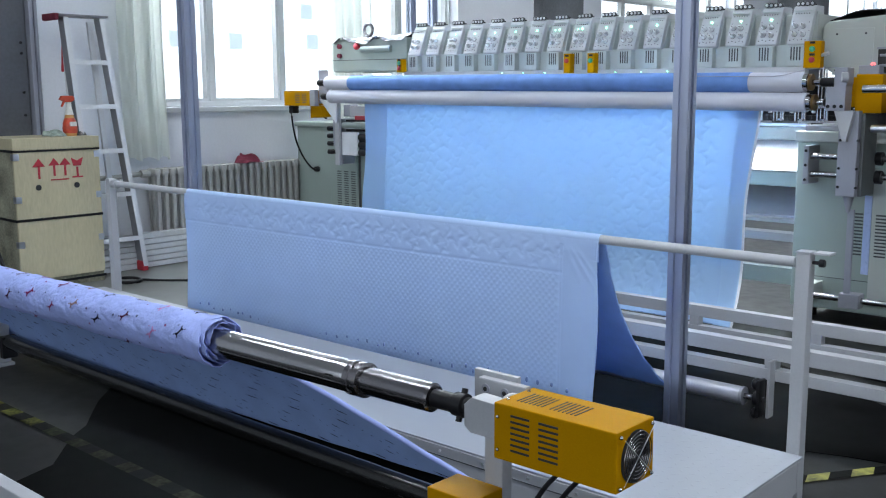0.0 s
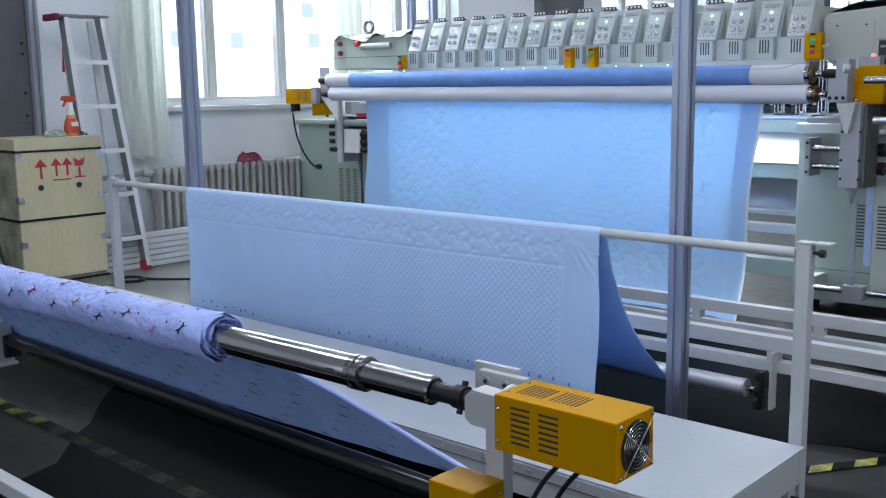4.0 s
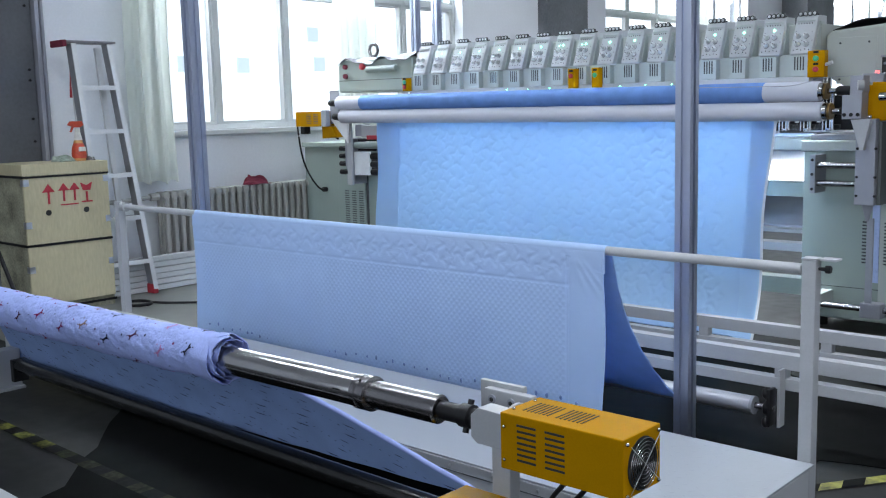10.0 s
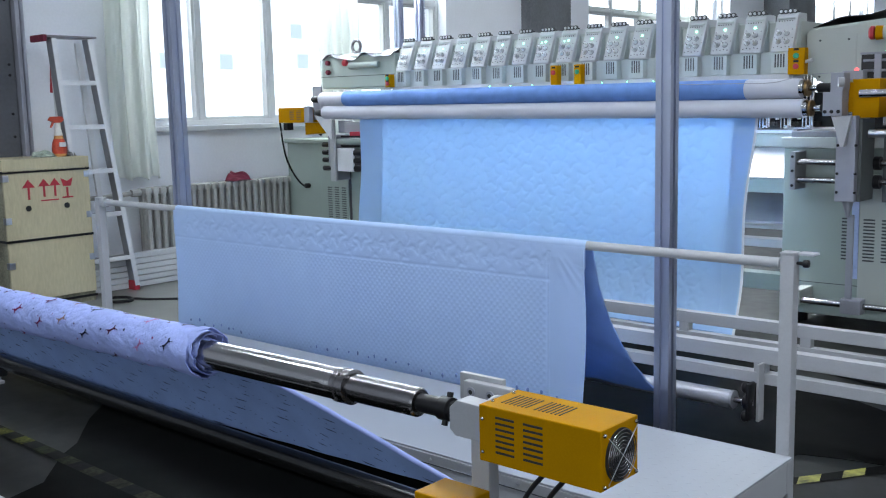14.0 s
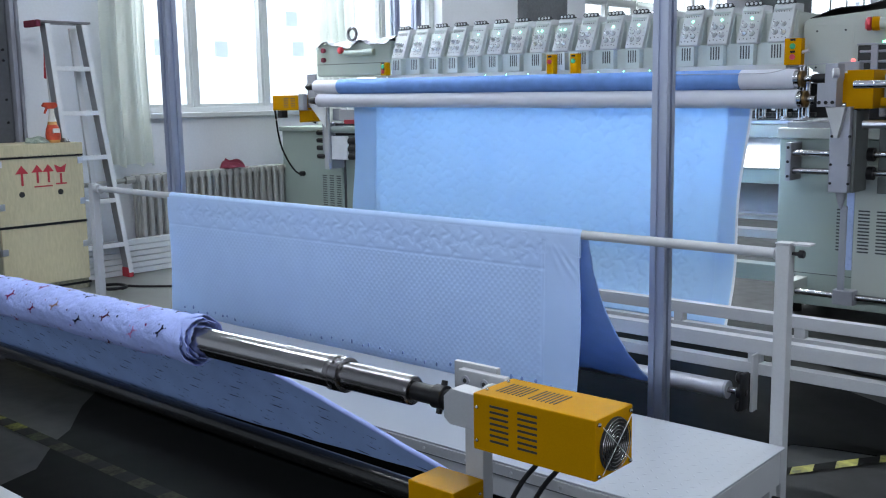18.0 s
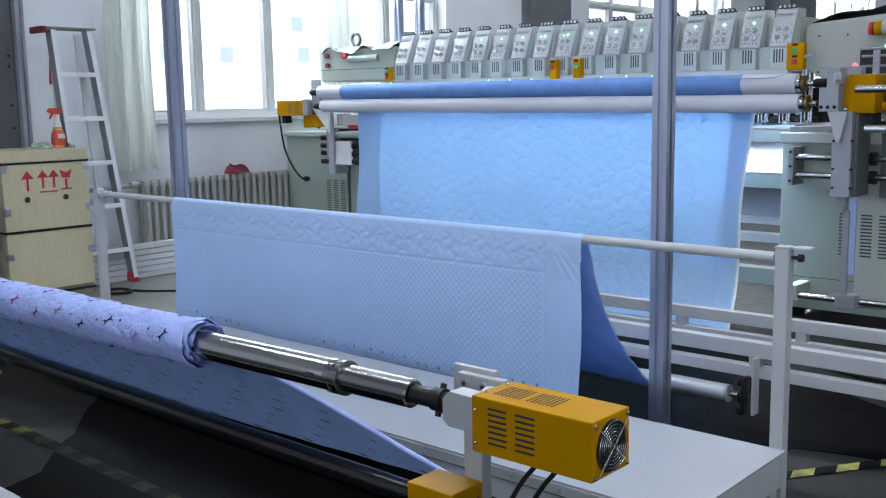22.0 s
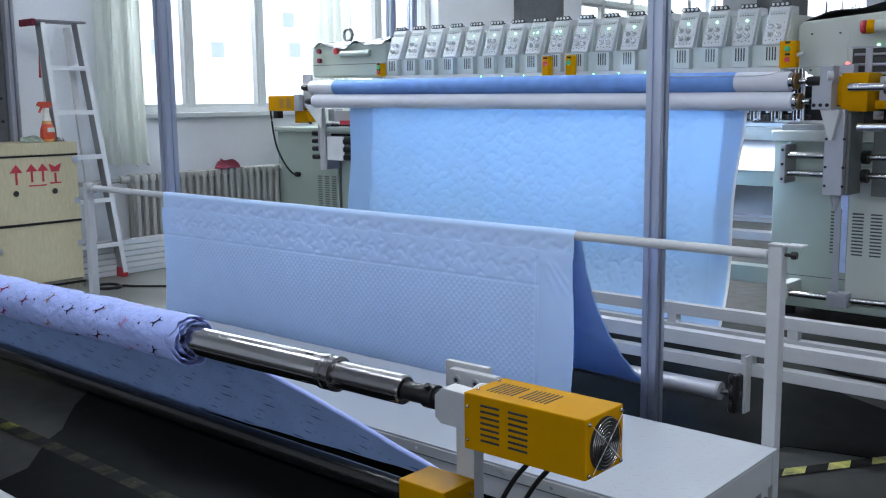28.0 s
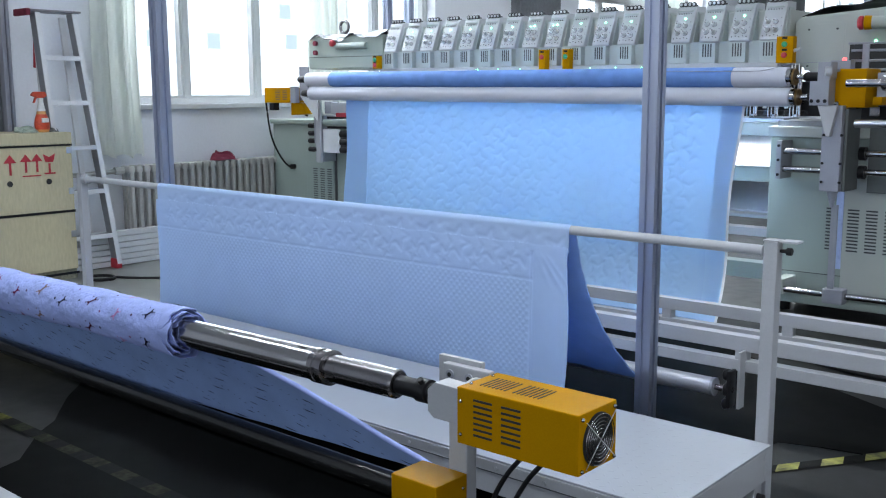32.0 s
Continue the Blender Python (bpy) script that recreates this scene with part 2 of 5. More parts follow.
def part(name, bm, mat, parent, label="", smooth=None):
    """Links a bmesh, drawn in the world's metres, as ONE mesh under a thing or a part."""
    me = bpy.data.meshes.new(name)
    org = ORIGIN.get(parent, Vector())
    plan = PLAN.get(parent)
    if plan:
        bm.transform(plan)
    bm.transform(Matrix.Translation(-org))
    bm.to_mesh(me)
    bm.free()
    me.materials.append(mat)
    if smooth is not None:
        me.shade_smooth()
        me.set_sharp_from_angle(angle=radians(smooth))
    ob = new(name, me)
    ob.parent = parent
    ORIGIN[ob], PLAN[ob] = org, plan
    return tagged(ob, label)


def solo(name, bm, mat, label, category, group="", kind="", smooth=None):
    me = bpy.data.meshes.new(name)
    bm.to_mesh(me)
    bm.free()
    me.materials.append(mat)
    if smooth is not None:
        me.shade_smooth()
        me.set_sharp_from_angle(angle=radians(smooth))
    ob = new(name, me)
    ORIGIN[ob] = Vector()
    return tagged(ob, label, category, group, kind)


def box(x0, x1, y0, y1, z0, z1, bevel=0.0, bm=None, m=None):
    bm = bm or bmesh.new()
    v = bmesh.ops.create_cube(bm, size=1)["verts"]
    t = Matrix.Translation(((x0 + x1) / 2, (y0 + y1) / 2, (z0 + z1) / 2)) @ Matrix.Diagonal((abs(x1 - x0), abs(y1 - y0), abs(z1 - z0), 1))
    bmesh.ops.transform(bm, matrix=(m or Matrix()) @ t, verts=v)
    if bevel:
        e = list({e for w in v for e in w.link_edges})
        bmesh.ops.bevel(bm, geom=e, offset=bevel, segments=2, affect="EDGES", profile=0.6)
    return bm


def rod(a, b, r, seg=20, r2=None, bm=None, caps=True):
    bm = bm or bmesh.new()
    a, b = Vector(a), Vector(b)
    d = b - a
    t = Matrix.Translation((a + b) / 2) @ d.to_track_quat("Z", "Y").to_matrix().to_4x4()
    bmesh.ops.create_cone(bm, cap_ends=caps, segments=seg, radius1=r, radius2=r if r2 is None else r2, depth=d.length, matrix=t)
    return bm


def ball(c, r, bm=None, seg=14, squash=(1, 1, 1)):
    bm = bm or bmesh.new()
    bmesh.ops.create_uvsphere(bm, u_segments=seg, v_segments=seg // 2 + 2, radius=r, matrix=Matrix.Translation(c) @ Matrix.Diagonal((*squash, 1)))
    return bm


def lathe(profile, a, axis, seg=24, bm=None):
    """Turns (distance along the axis, radius) pairs round an axis that starts at a."""
    bm = bm or bmesh.new()
    q = Vector(axis).to_track_quat("Z", "Y").to_matrix()
    rings = []
    for h, r in profile:
        rings.append([bm.verts.new(Vector(a) + q @ Vector((r * math.cos(i * math.tau / seg), r * math.sin(i * math.tau / seg), h))) for i in range(seg)])
    for p, n in zip(rings, rings[1:]):
        for i in range(seg):
            bm.faces.new((p[i], p[(i + 1) % seg], n[(i + 1) % seg], n[i]))
    bm.faces.new(rings[0][::-1])
    bm.faces.new(rings[-1])
    return bm


def prism(outline, axis, lo, hi, bm=None, bevel=0.0):
    """A flat outline of two coordinates, drawn out along x, y or z."""
    bm = bm or bmesh.new()
    k = "xyz".index(axis)

    def at(p, h):
        c = list(p)
        c.insert(k, h)
        return bm.verts.new(c)

    a, b = [at(p, lo) for p in outline], [at(p, hi) for p in outline]
    n = len(a)
    fs = [bm.faces.new(a), bm.faces.new(b)] + [bm.faces.new((a[i], a[(i + 1) % n], b[(i + 1) % n], b[i])) for i in range(n)]
    bmesh.ops.recalc_face_normals(bm, faces=fs)
    if bevel:
        bmesh.ops.bevel(bm, geom=list({e for f in fs for e in f.edges}), offset=bevel, segments=2, affect="EDGES", profile=0.6)
    return bm


def pipe(points, r, seg=10, bm=None):
    """A round cord or pipe along a smooth line of points."""
    bm = bm or bmesh.new()
    pts = [Vector(p) for p in points]
    for _ in range(2):
        fine = [pts[0]]
        for p, n in zip(pts, pts[1:]):
            fine += [p.lerp(n, 0.25), p.lerp(n, 0.75)]
        pts = fine + [pts[-1]]
    rings = []
    for i, p in enumerate(pts):
        d = (pts[min(i + 1, len(pts) - 1)] - pts[max(i - 1, 0)]).normalized()
        s = d.orthogonal() if abs(d.z) > 0.95 else d.cross(Vector((0, 0, 1)))
        s.normalize()
        u = d.cross(s)
        rings.append([bm.verts.new(p + r * (math.cos(k * math.tau / seg) * s + math.sin(k * math.tau / seg) * u)) for k in range(seg)])
    for p, n in zip(rings, rings[1:]):
        for i in range(seg):
            bm.faces.new((p[i], p[(i + 1) % seg], n[(i + 1) % seg], n[i]))
    bm.faces.new(rings[0][::-1])
    bm.faces.new(rings[-1])
    bmesh.ops.recalc_face_normals(bm, faces=bm.faces[:])
    return bm


def sheet(nu, nv, place, thick=0.0):
    """A grid of nu by nv cells; place(u, v) gives arrays x, y, z for u, v from 0 to 1. thick: its depth."""
    u, v = np.meshgrid(np.linspace(0, 1, nu + 1), np.linspace(0, 1, nv + 1), indexing="ij")
    x, y, z = place(u, v)
    co = np.stack([x, y, z], -1)
    i = (np.arange(nu)[:, None] * (nv + 1) + np.arange(nv)[None]).ravel()
    f = np.stack([i, i + nv + 1, i + nv + 2, i + 1], -1)
    if thick:
        n = np.cross(np.gradient(co, axis=0), np.gradient(co, axis=1))
        n /= np.linalg.norm(n, axis=-1, keepdims=True) + 1e-9
        k = (nu + 1) * (nv + 1)
        idx = np.arange(k).reshape(nu + 1, nv + 1)
        ring = np.concatenate([idx[:-1, 0], idx[-1, :-1], idx[:0:-1, -1], idx[0, :0:-1]])
        nxt = np.roll(ring, -1)
        f = np.concatenate([f, f[:, ::-1] + k, np.stack([ring, ring + k, nxt + k, nxt], -1)])
        co = np.concatenate([co.reshape(-1, 3), (co - n * thick).reshape(-1, 3)])
    me = bpy.data.meshes.new("sheet")
    me.from_pydata(co.reshape(-1, 3).tolist(), [], f.tolist())
    bm = bmesh.new()
    bm.from_mesh(me)
    bpy.data.meshes.remove(me)
    return bm

# ---- structure ----
floor = solo("floor", box(-9, 5, -5, 19, -0.2, 0.0), M_FLOOR, "grey sealed concrete factory floor with dull sheen", "floor", kind="structure")
# painted sheen: a paler slab where window light lies on the floor
solo("floor_sheen", prism([(-5.71, 2.06), (-3.43, 2.06), (-3.55, 4.4), (-5.71, 4.4)], "z", -0.002, 0.002), M_FLOORSHEEN, "floor along the wall, window sheen put into its pale colour", "floor", kind="structure")
# painted shade: the outline follows its edge on the floor
solo("floor_shade", prism([(-2.70, 0.4), (-2.62, 1.0), (-2.72, 1.30), (-2.90, 1.45), (-2.97, 1.54), (-3.07, 1.615), (-3.18, 1.70), (-3.31, 1.83), (-3.43, 2.055), (-3.50, 3.6), (-1.9, 3.9),
                           (-0.9, 3.35), (-0.62, 3.18), (-0.70, 3.0), (-0.87, 2.91), (-1.0, 2.885), (-1.11, 2.85), (-1.14, 2.7), (-1.0, 2.3), (-0.95, 1.0), (-0.8, 0.4)], "z", -0.002, 0.002), M_FLOORSHADE, "floor under the winder and racks, shade put into its dark colour", "floor", kind="structure")
ceiling = solo("ceiling", box(-6, 5, -5, 19, 3.6, 3.8), M_CEIL, "white painted factory ceiling", "ceiling", kind="structure")
SILL, HEADZ = 0.98, 2.95
OPENINGS = ((3.58, 6.56), (8.78, 12.0), (14.2, 17.3))
wall_west = thing("wall_west", (WALL_X, 7, 0), "pale grey painted long factory wall with windows", "wall", kind="structure")
WX0, WX1 = WALL_X - 0.24, WALL_X
part("wall_panel", box(WX0, WX1, -5, 19, 0, SILL), M_WALL, wall_west)
part("wall_panel", box(WX0, WX1, -5, 19, HEADZ, 3.6), M_WALL, wall_west)
edges = [-5] + [y for o in OPENINGS for y in o] + [19]
for y0, y1 in zip(edges[::2], edges[1::2]):
    part("wall_panel", box(WX0, WX1, y0, y1, SILL, HEADZ), M_WALL, wall_west)
for n, b in (("wall_north", (-6, 5, 19, 19.2)), ("wall_east", (5, 5.2, -5, 19))):
    solo(n, box(*b, 0, 3.6), M_WALL, "pale grey painted factory wall", "wall", kind="structure")


# unseen south wall behind, left open in the middle for the added front fill
for b in ((-6, 5, 0, 1.05), (-6, 5, 2.85, 3.6), (-6, -4.8, 1.05, 2.85), (2.8, 5, 1.05, 2.85)):
    solo("wall_south", box(b[0], b[1], -5.2, -5, b[2], b[3]), M_WALL, "pale grey painted factory wall", "wall", kind="structure")


def window(name, y0, y1, mullions, transom):
    w = thing(name, (WALL_X, y0, SILL), "white framed factory window, bright with overcast daylight", "window", kind="structure")
    x0, x1 = WALL_X - 0.16, WALL_X - 0.09
    f = 0.036
    part("window_frame", box(x0, x1, y0, y1, SILL, SILL + f, 0.004), M_FRAME, w)
    part("window_frame", box(x0, x1, y0, y1, HEADZ - f, HEADZ, 0.004), M_FRAME, w)
    ys = [y0 + f / 2] + list(mullions) + [y1 - f / 2]
    for y in ys:
        part("mullion", box(x0, x1, y - f / 2, y + f / 2, SILL + f, HEADZ - f, 0.004), M_FRAME, w)
    for a, b in zip(ys, ys[1:]):
        part("transom", box(x0 + 0.003, x1 + 0.006, a + f / 2, b - f / 2, transom - f / 2, transom + f / 2, 0.004), M_FRAME, w)
        for z0, z1 in ((SILL + f, transom - f / 2), (transom + f / 2, HEADZ - f)):
            s = 0.020
            sash = part("sash", prism_ring(a + f / 2, b - f / 2, z0, z1, s, x0 + 0.012, x1 - 0.008), M_FRAME, w)
            p = part("pane", box(x0 + 0.03, x0 + 0.036, a + f / 2 + s, b - f / 2 - s, z0 + s, z1 - s), M_GLASS, w)
            p.visible_shadow = False
    part("window_sill", box(WALL_X - 0.09, WALL_X + 0.05, y0 - 0.04, y1 + 0.04, SILL - 0.035, SILL, 0.006), M_FRAME, w)
    return w


def prism_ring(y0, y1, z0, z1, s, x0, x1):
    bm = box(x0, x1, y0, y1, z0, z0 + s)
    box(x0, x1, y0, y1, z1 - s, z1, bm=bm)
    box(x0, x1, y0, y0 + s, z0 + s, z1 - s, bm=bm)
    box(x0, x1, y1 - s, y1, z0 + s, z1 - s, bm=bm)
    return bm


window("window_1", *OPENINGS[0], (4.085, 4.70, 5.30, 5.93), 1.945)
window("window_2", *OPENINGS[1], (9.35, 9.95, 10.6, 11.3), 2.04)
window("window_3", *OPENINGS[2], (15.0, 15.8, 16.5), 2.1)
backdrop = thing("backdrop", (-16, 8, 0), "bright overexposed overcast daylight outside the windows", "backdrop", kind="structure")
part("bright_haze", box(-16.2, -16, -12, 60, -1, 14), M_SKY, backdrop)
for y, z in ((10.35, 1.9), (11.67, 1.9), (13.45, 2.55), (13.6, 1.95), (19.5, 2.3)):
    part("far_window", box(-15.99, -15.95, y, y + 0.30, z, z + 0.30), M_HAZE, backdrop)

# dark pillars and the dark leaf by the corner
pil = thing("pillar", (WALL_X, 2.3, 0), "dark grey painted metal door leaf beside the wall", "door", kind="structure")
part("leaf", box(WALL_X + 0.004, WALL_X + 0.06, 1.2, 2.725, 0.0, 2.9, 0.006), M_DOOR, pil)
for z in (0.95, 1.08, 1.30, 1.36, 1.72, 1.86):
    part("bolt", rod((WALL_X + 0.060, 2.69, z), (WALL_X + 0.066, 2.69, z), 0.008, 8), M_BLACK, pil, "dark rusty bolt")
part("jamb", box(WALL_X + 0.004, WALL_X + 0.10, 2.73, 2.755, 0, 3.0, 0.004), M_GREYM, pil)
solo("pillar", box(WALL_X, WALL_X + 0.11, 7.63, 8.30, 0, 3.6, 0.01), M_DARKWALL, "dark grey painted square pillar against the wall", "pillar", kind="structure")
solo("pillar", box(WALL_X, WALL_X + 0.35, 13.0, 13.9, 0, 3.6, 0.01), M_DARKWALL, "dark grey painted square pillar against the wall", "pillar", kind="structure")
wp = thing("wall_pipe", (WALL_X, 2.8, 0), "thin dark grey conduit running up the wall", "pipe", kind="structure")
part("conduit", rod((WALL_X + 0.03, 2.80, 0.0), (WALL_X + 0.03, 2.80, 3.6), 0.013, 12), M_GREYM, wp, smooth=40)

# fluorescent fittings added out of view to carry the overhead fill
fit0 = thing("fill_ceiling_light", (-2.9, 1.3, 3.6), "unseen white fluorescent batten fitting added under the ceiling for fill", "ceiling light", "ceiling lights")
part("body", box(-4.12, -1.68, 1.25, 1.35, 3.5, 3.6, 0.01), M_FRAME, fit0)
for dy in (-0.03, 0.03):
    part("tube", rod((-4.1, 1.3 + dy, 3.47), (-1.7, 1.3 + dy, 3.47), 0.013, 10), M_TUBE, fit0)
for fx, fy in ((-2.9, 6.8), (-0.2, 1.3), (-0.2, 6.8), (2.5, 1.3)):
    copy_thing(fit0, pose(fx, fy, 3.6))


# ---- by the window wall ----
def build_curtain(y0, y1, z0, z1, label, seed):
    rnd = random.Random(seed)
    ph = [rnd.uniform(0, 6) for _ in range(4)]
    w = y1 - y0

    def place(u, v):
        y = y0 + w * u + 0.02 * np.sin(5 * v + ph[0])
        x = WALL_X + 0.11 + 0.028 * np.sin(u * w * 62 + ph[1] + 0.8 * v) + 0.012 * np.sin(u * w * 131 + ph[2] + 2 * v) + 0.02 * v * np.sin(u * 7 + ph[3])
        return x, y, z1 + (z0 - z1) * v + 0.012 * np.sin(u * 17)
    c = thing("curtain", (WALL_X + 0.11, (y0 + y1) / 2, z0), label, "curtain")
    part("drape", sheet(90, 24, place, 0.003), M_CURT, c, smooth=60)
    part("curtain_rail", rod((WALL_X + 0.11, y0 - 0.05, z1 + 0.01), (WALL_X + 0.11, y1 + 0.05, z1 + 0.01), 0.012, 12), M_FRAME, c, smooth=40)


build_curtain(3.31, 3.60, 0.66, 3.05, "sheer off-white curtain gathered beside the window", 3)
build_curtain(5.02, 5.38, 0.80, 3.05, "sheer off-white curtain gathered between window panes", 5)
build_curtain(10.15, 10.75, 0.80, 3.05, "sheer off-white curtain gathered before a far window", 7)

rad = thing("radiator", (-5.58, 4.0, 0.12), "grey painted cast iron column radiator below the window", "radiator")
for i in range(23):
    y = 3.46 + i * 0.056
    bm = bmesh.new()
    for x in (-5.625, -5.585, -5.545):
        box(x - 0.014, x + 0.014, y - 0.014, y + 0.014, 0.14, 0.60, 0.008, bm=bm)
    box(-5.64, -5.53, y - 0.024, y + 0.024, 0.555, 0.60, 0.016, bm=bm)
    box(-5.64, -5.53, y - 0.024, y + 0.024, 0.14, 0.19, 0.016, bm=bm)
    part("section", bm, M_RAD, rad)
part("supply_pipe", pipe([(-5.6, 2.82, 0.56), (-5.6, 3.2, 0.56), (-5.6, 3.38, 0.57), (-5.59, 3.44, 0.575)], 0.015), M_RAD, rad, smooth=40)
part("valve", rod((-5.59, 3.37, 0.572), (-5.59, 3.43, 0.572), 0.024, 8), M_RAD, rad)
for y in (3.46, 4.692):
    part("foot", box(-5.64, -5.53, y - 0.02, y + 0.02, 0.0, 0.14, 0.006), M_RAD, rad)


def rag(name, at, size, mat, label, seed, cat="cloth"):
    def place(u, v):
        a, b = u - 0.5, v - 0.5
        e = np.clip(1 - (np.abs(a * 2) ** 2.6 + np.abs(b * 2) ** 2.6), 0, 1)
        h = e ** 0.6 * (0.55 + 0.25 * np.sin(9 * u + seed) * np.cos(7 * v + seed) + 0.2 * np.sin(17 * (u - v) + seed * 2))
        return at[0] + a * size[0] + 0.1 * size[0] * np.sin(8 * v + seed), at[1] + b * size[1] + 0.12 * size[1] * np.sin(7 * u + seed), at[2] + 0.004 + h * size[2] - 0.0 * e
    return solo(name, sheet(30, 30, place, 0.003), mat, label, cat, smooth=70)


rag("red_rag", (-5.57, 4.17, 0.60), (0.11, 0.165, 0.07), M_REDCLOTH, "crumpled dark red cloth lying on the radiator", 1.0)

# slatted white panel on the floor below the radiator
sl = thing("slat_stack", (-5.42, 3.3, 0), "stack of white aluminium slats lying along the wall", "slats")
for i in range(6):
    part("slat", box(-5.49, -5.44, 2.78, 4.3, 0.004 + i * 0.036, 0.036 + i * 0.036, 0.004), M_PLANK, sl)


M_CAP = material("grey_cap_plastic", (0.24, 0.23, 0.25), 0.4, vary=0.12, scale=14)


def build_ladder():
    """An aluminium step ladder that stands open, seen from the side of its steps."""
    L = thing("step_ladder", (-5.3, 3.1, 0), "aluminium folding step ladder with red plastic feet", "ladder")
    zt = 1.50
    xf, xt, xb = -5.40, -5.46, -5.62
    # front frame
    lo = ((xf, 2.935), (xf, 3.235))
    yt = (2.845, 3.065)
    # channels
    for (x0, y0), y1 in zip(lo, yt):
        d = Vector((xt - x0, y1 - y0, zt - 0.03))
        bm = bmesh.new()
        base, top = Vector((x0, y0, 0.03)), Vector((xt, y1, zt))
        for off, hx, hy in ((0, 0.038, 0.008),):
            v = []
            for p in (base, top):
                for sx, sy in ((-1, -1), (1, -1), (1, 1), (-1, 1)):
                    v.append(bm.verts.new(p + Vector((sx * hx, sy * hy, 0))))
            for a in range(4):
                b = (a + 1) % 4
                bm.faces.new((v[a], v[b], v[4 + b], v[4 + a]))
            bm.faces.new(v[3::-1])
            bm.faces.new(v[4:])
        bmesh.ops.bevel(bm, geom=bm.edges[:], offset=0.004, segments=1, affect="EDGES")
        rl = part("front_rail", bm, M_ALUDARK, L)
        bm = bmesh.new()
        v = []
        for p in (base, top):
            for ex, ey in ((0.038, -0.014), (0.044, -0.014), (0.044, 0.014), (0.038, 0.014)):
                v.append(bm.verts.new(p + Vector((ex, ey, 0))))
        for a in range(4):
            b = (a + 1) % 4
            bm.faces.new((v[a], v[b], v[4 + b], v[4 + a]))
        bm.faces.new(v[3::-1])
        bm.faces.new(v[4:])
        part("flange", bm, M_LADDER, rl, "aluminium flange in the lit tone of the rail")
        part("foot", box(x0 - 0.038, x0 + 0.038, y0 - 0.018, y0 + 0.018, 0.0, 0.06, 0.008), M_RED, L, "red plastic foot")
    for (x0, y0), y1 in zip(((xb + 0.02, 2.965), (xb + 0.02, 3.20)), (2.872, 3.03)):
        bm = bmesh.new()
        base, top = Vector((x0, y0, 0.03)), Vector((xt - 0.04, y1, zt - 0.02))
        v = []
        for p in (base, top):
            for sx, sy in ((-1, -1), (1, -1), (1, 1), (-1, 1)):
                v.append(bm.verts.new(p + Vector((sx * 0.01, sy * 0.016, 0))))
        for a in range(4):
            b = (a + 1) % 4
            bm.faces.new((v[a], v[b], v[4 + b], v[4 + a]))
        bm.faces.new(v[3::-1])
        bm.faces.new(v[4:])
        part("rear_rail", bm, M_LADDER, L)
        part("foot", box(x0 - 0.02, x0 + 0.02, y0 - 0.025, y0 + 0.025, 0.0, 0.045, 0.006), M_RED, L, "red plastic foot")
    for z in (0.208, 0.478, 0.737, 0.996, 1.249):
        k = (z - 0.03) / (zt - 0.03)
        ya, yb = lo[0][1] + (yt[0] - lo[0][1]) * k, lo[1][1] + (yt[1] - lo[1][1]) * k
        x = xf + (xt - xf) * k
        st = part("step", box(x - 0.035, x + 0.036, ya + 0.01, yb - 0.01, z - 0.010, z + 0.010, 0.002), M_ALUDARK, L)
        part("nosing", box(x + 0.0365, x + 0.042, ya + 0.012, yb - 0.012, z - 0.014, z + 0.013, 0.002), M_LADDER, st, "step nosing in the lit tone")
    part("top_cap", box(xt - 0.09, xt + 0.05, 2.80, 3.105, zt + 0.004, zt + 0.016, 0.004), M_CAP, L, "dark grey plastic top cap")
    part("cap_trim", box(xt - 0.10, xt + 0.055, 2.775, 2.80, zt - 0.020, zt + 0.018, 0.006), M_REDCLOTH, L, "dark red plastic end piece")
    part("spreader", rod((xt - 0.05, 2.872, 1.38), (xb + 0.05, 2.890, 1.20), 0.011, 8), M_RED, L, "red locking strap")
    return L


build_ladder()

# wooden crate
CX, CY = -5.26, 2.91
CRATE = Matrix.Translation((CX, CY, 0)) @ Matrix.Rotation(radians(-1), 4, "Z") @ Matrix.Translation((-CX, -CY, 0))
cr = thing("wooden_crate", (CX, CY, 0), "pale plywood shipping crate with black straps and red handling marks", "crate", plan=CRATE)
cw, cd, ch = 0.49, 0.50, 0.835
part("front_board", box(CX - 0.015, CX, CY - cw, CY, 0.06, ch - 0.07, 0.002), M_WOOD, cr)
part("side_board", box(CX - cd, CX - 0.016, CY - cw, CY - cw + 0.015, 0.06, ch - 0.07, 0.002), M_WOODS, cr, "scuffed plywood side")
part("side_board", box(CX - cd, CX - 0.016, CY - 0.015, CY, 0.06, ch - 0.07, 0.002), M_WOOD, cr)
part("back_board", box(CX - cd - 0.015, CX - cd, CY - cw, CY, 0.06, ch - 0.07, 0.002), M_WOOD, cr)
part("lid", box(CX - cd - 0.018, CX + 0.004, CY - cw - 0.004, CY + 0.004, ch - 0.068, ch, 0.003), M_WOOD, cr)
for k in range(3):
    x = CX - 0.05 - k * 0.17
    part("skid", box(x - 0.035, x + 0.035, CY - cw, CY, 0, 0.058, 0.003), M_WOODS, cr)
for z in (0.760, 0.385, 0.030):
    bm = box(CX + 0.001, CX + 0.004, CY - cw - 0.006, CY + 0.003, z, z + 0.014)
    box(CX - cd, CX + 0.004, CY - cw - 0.007, CY - cw - 0.004, z, z + 0.014, bm=bm)
    part("strap", bm, M_BLACK, cr, "black strapping band")
for z in (0.735, 0.505, 0.26):
    for y, n in ((CY - cw, -1), (CY, 1)):
        bm = box(CX - 0.03, CX + 0.003, y - 0.002 * n, y + 0.0025 * n, z - 0.018, z + 0.018)
        box(CX, CX + 0.003, min(y, y - 0.03 * n), max(y, y - 0.03 * n), z - 0.018, z + 0.018, bm=bm)
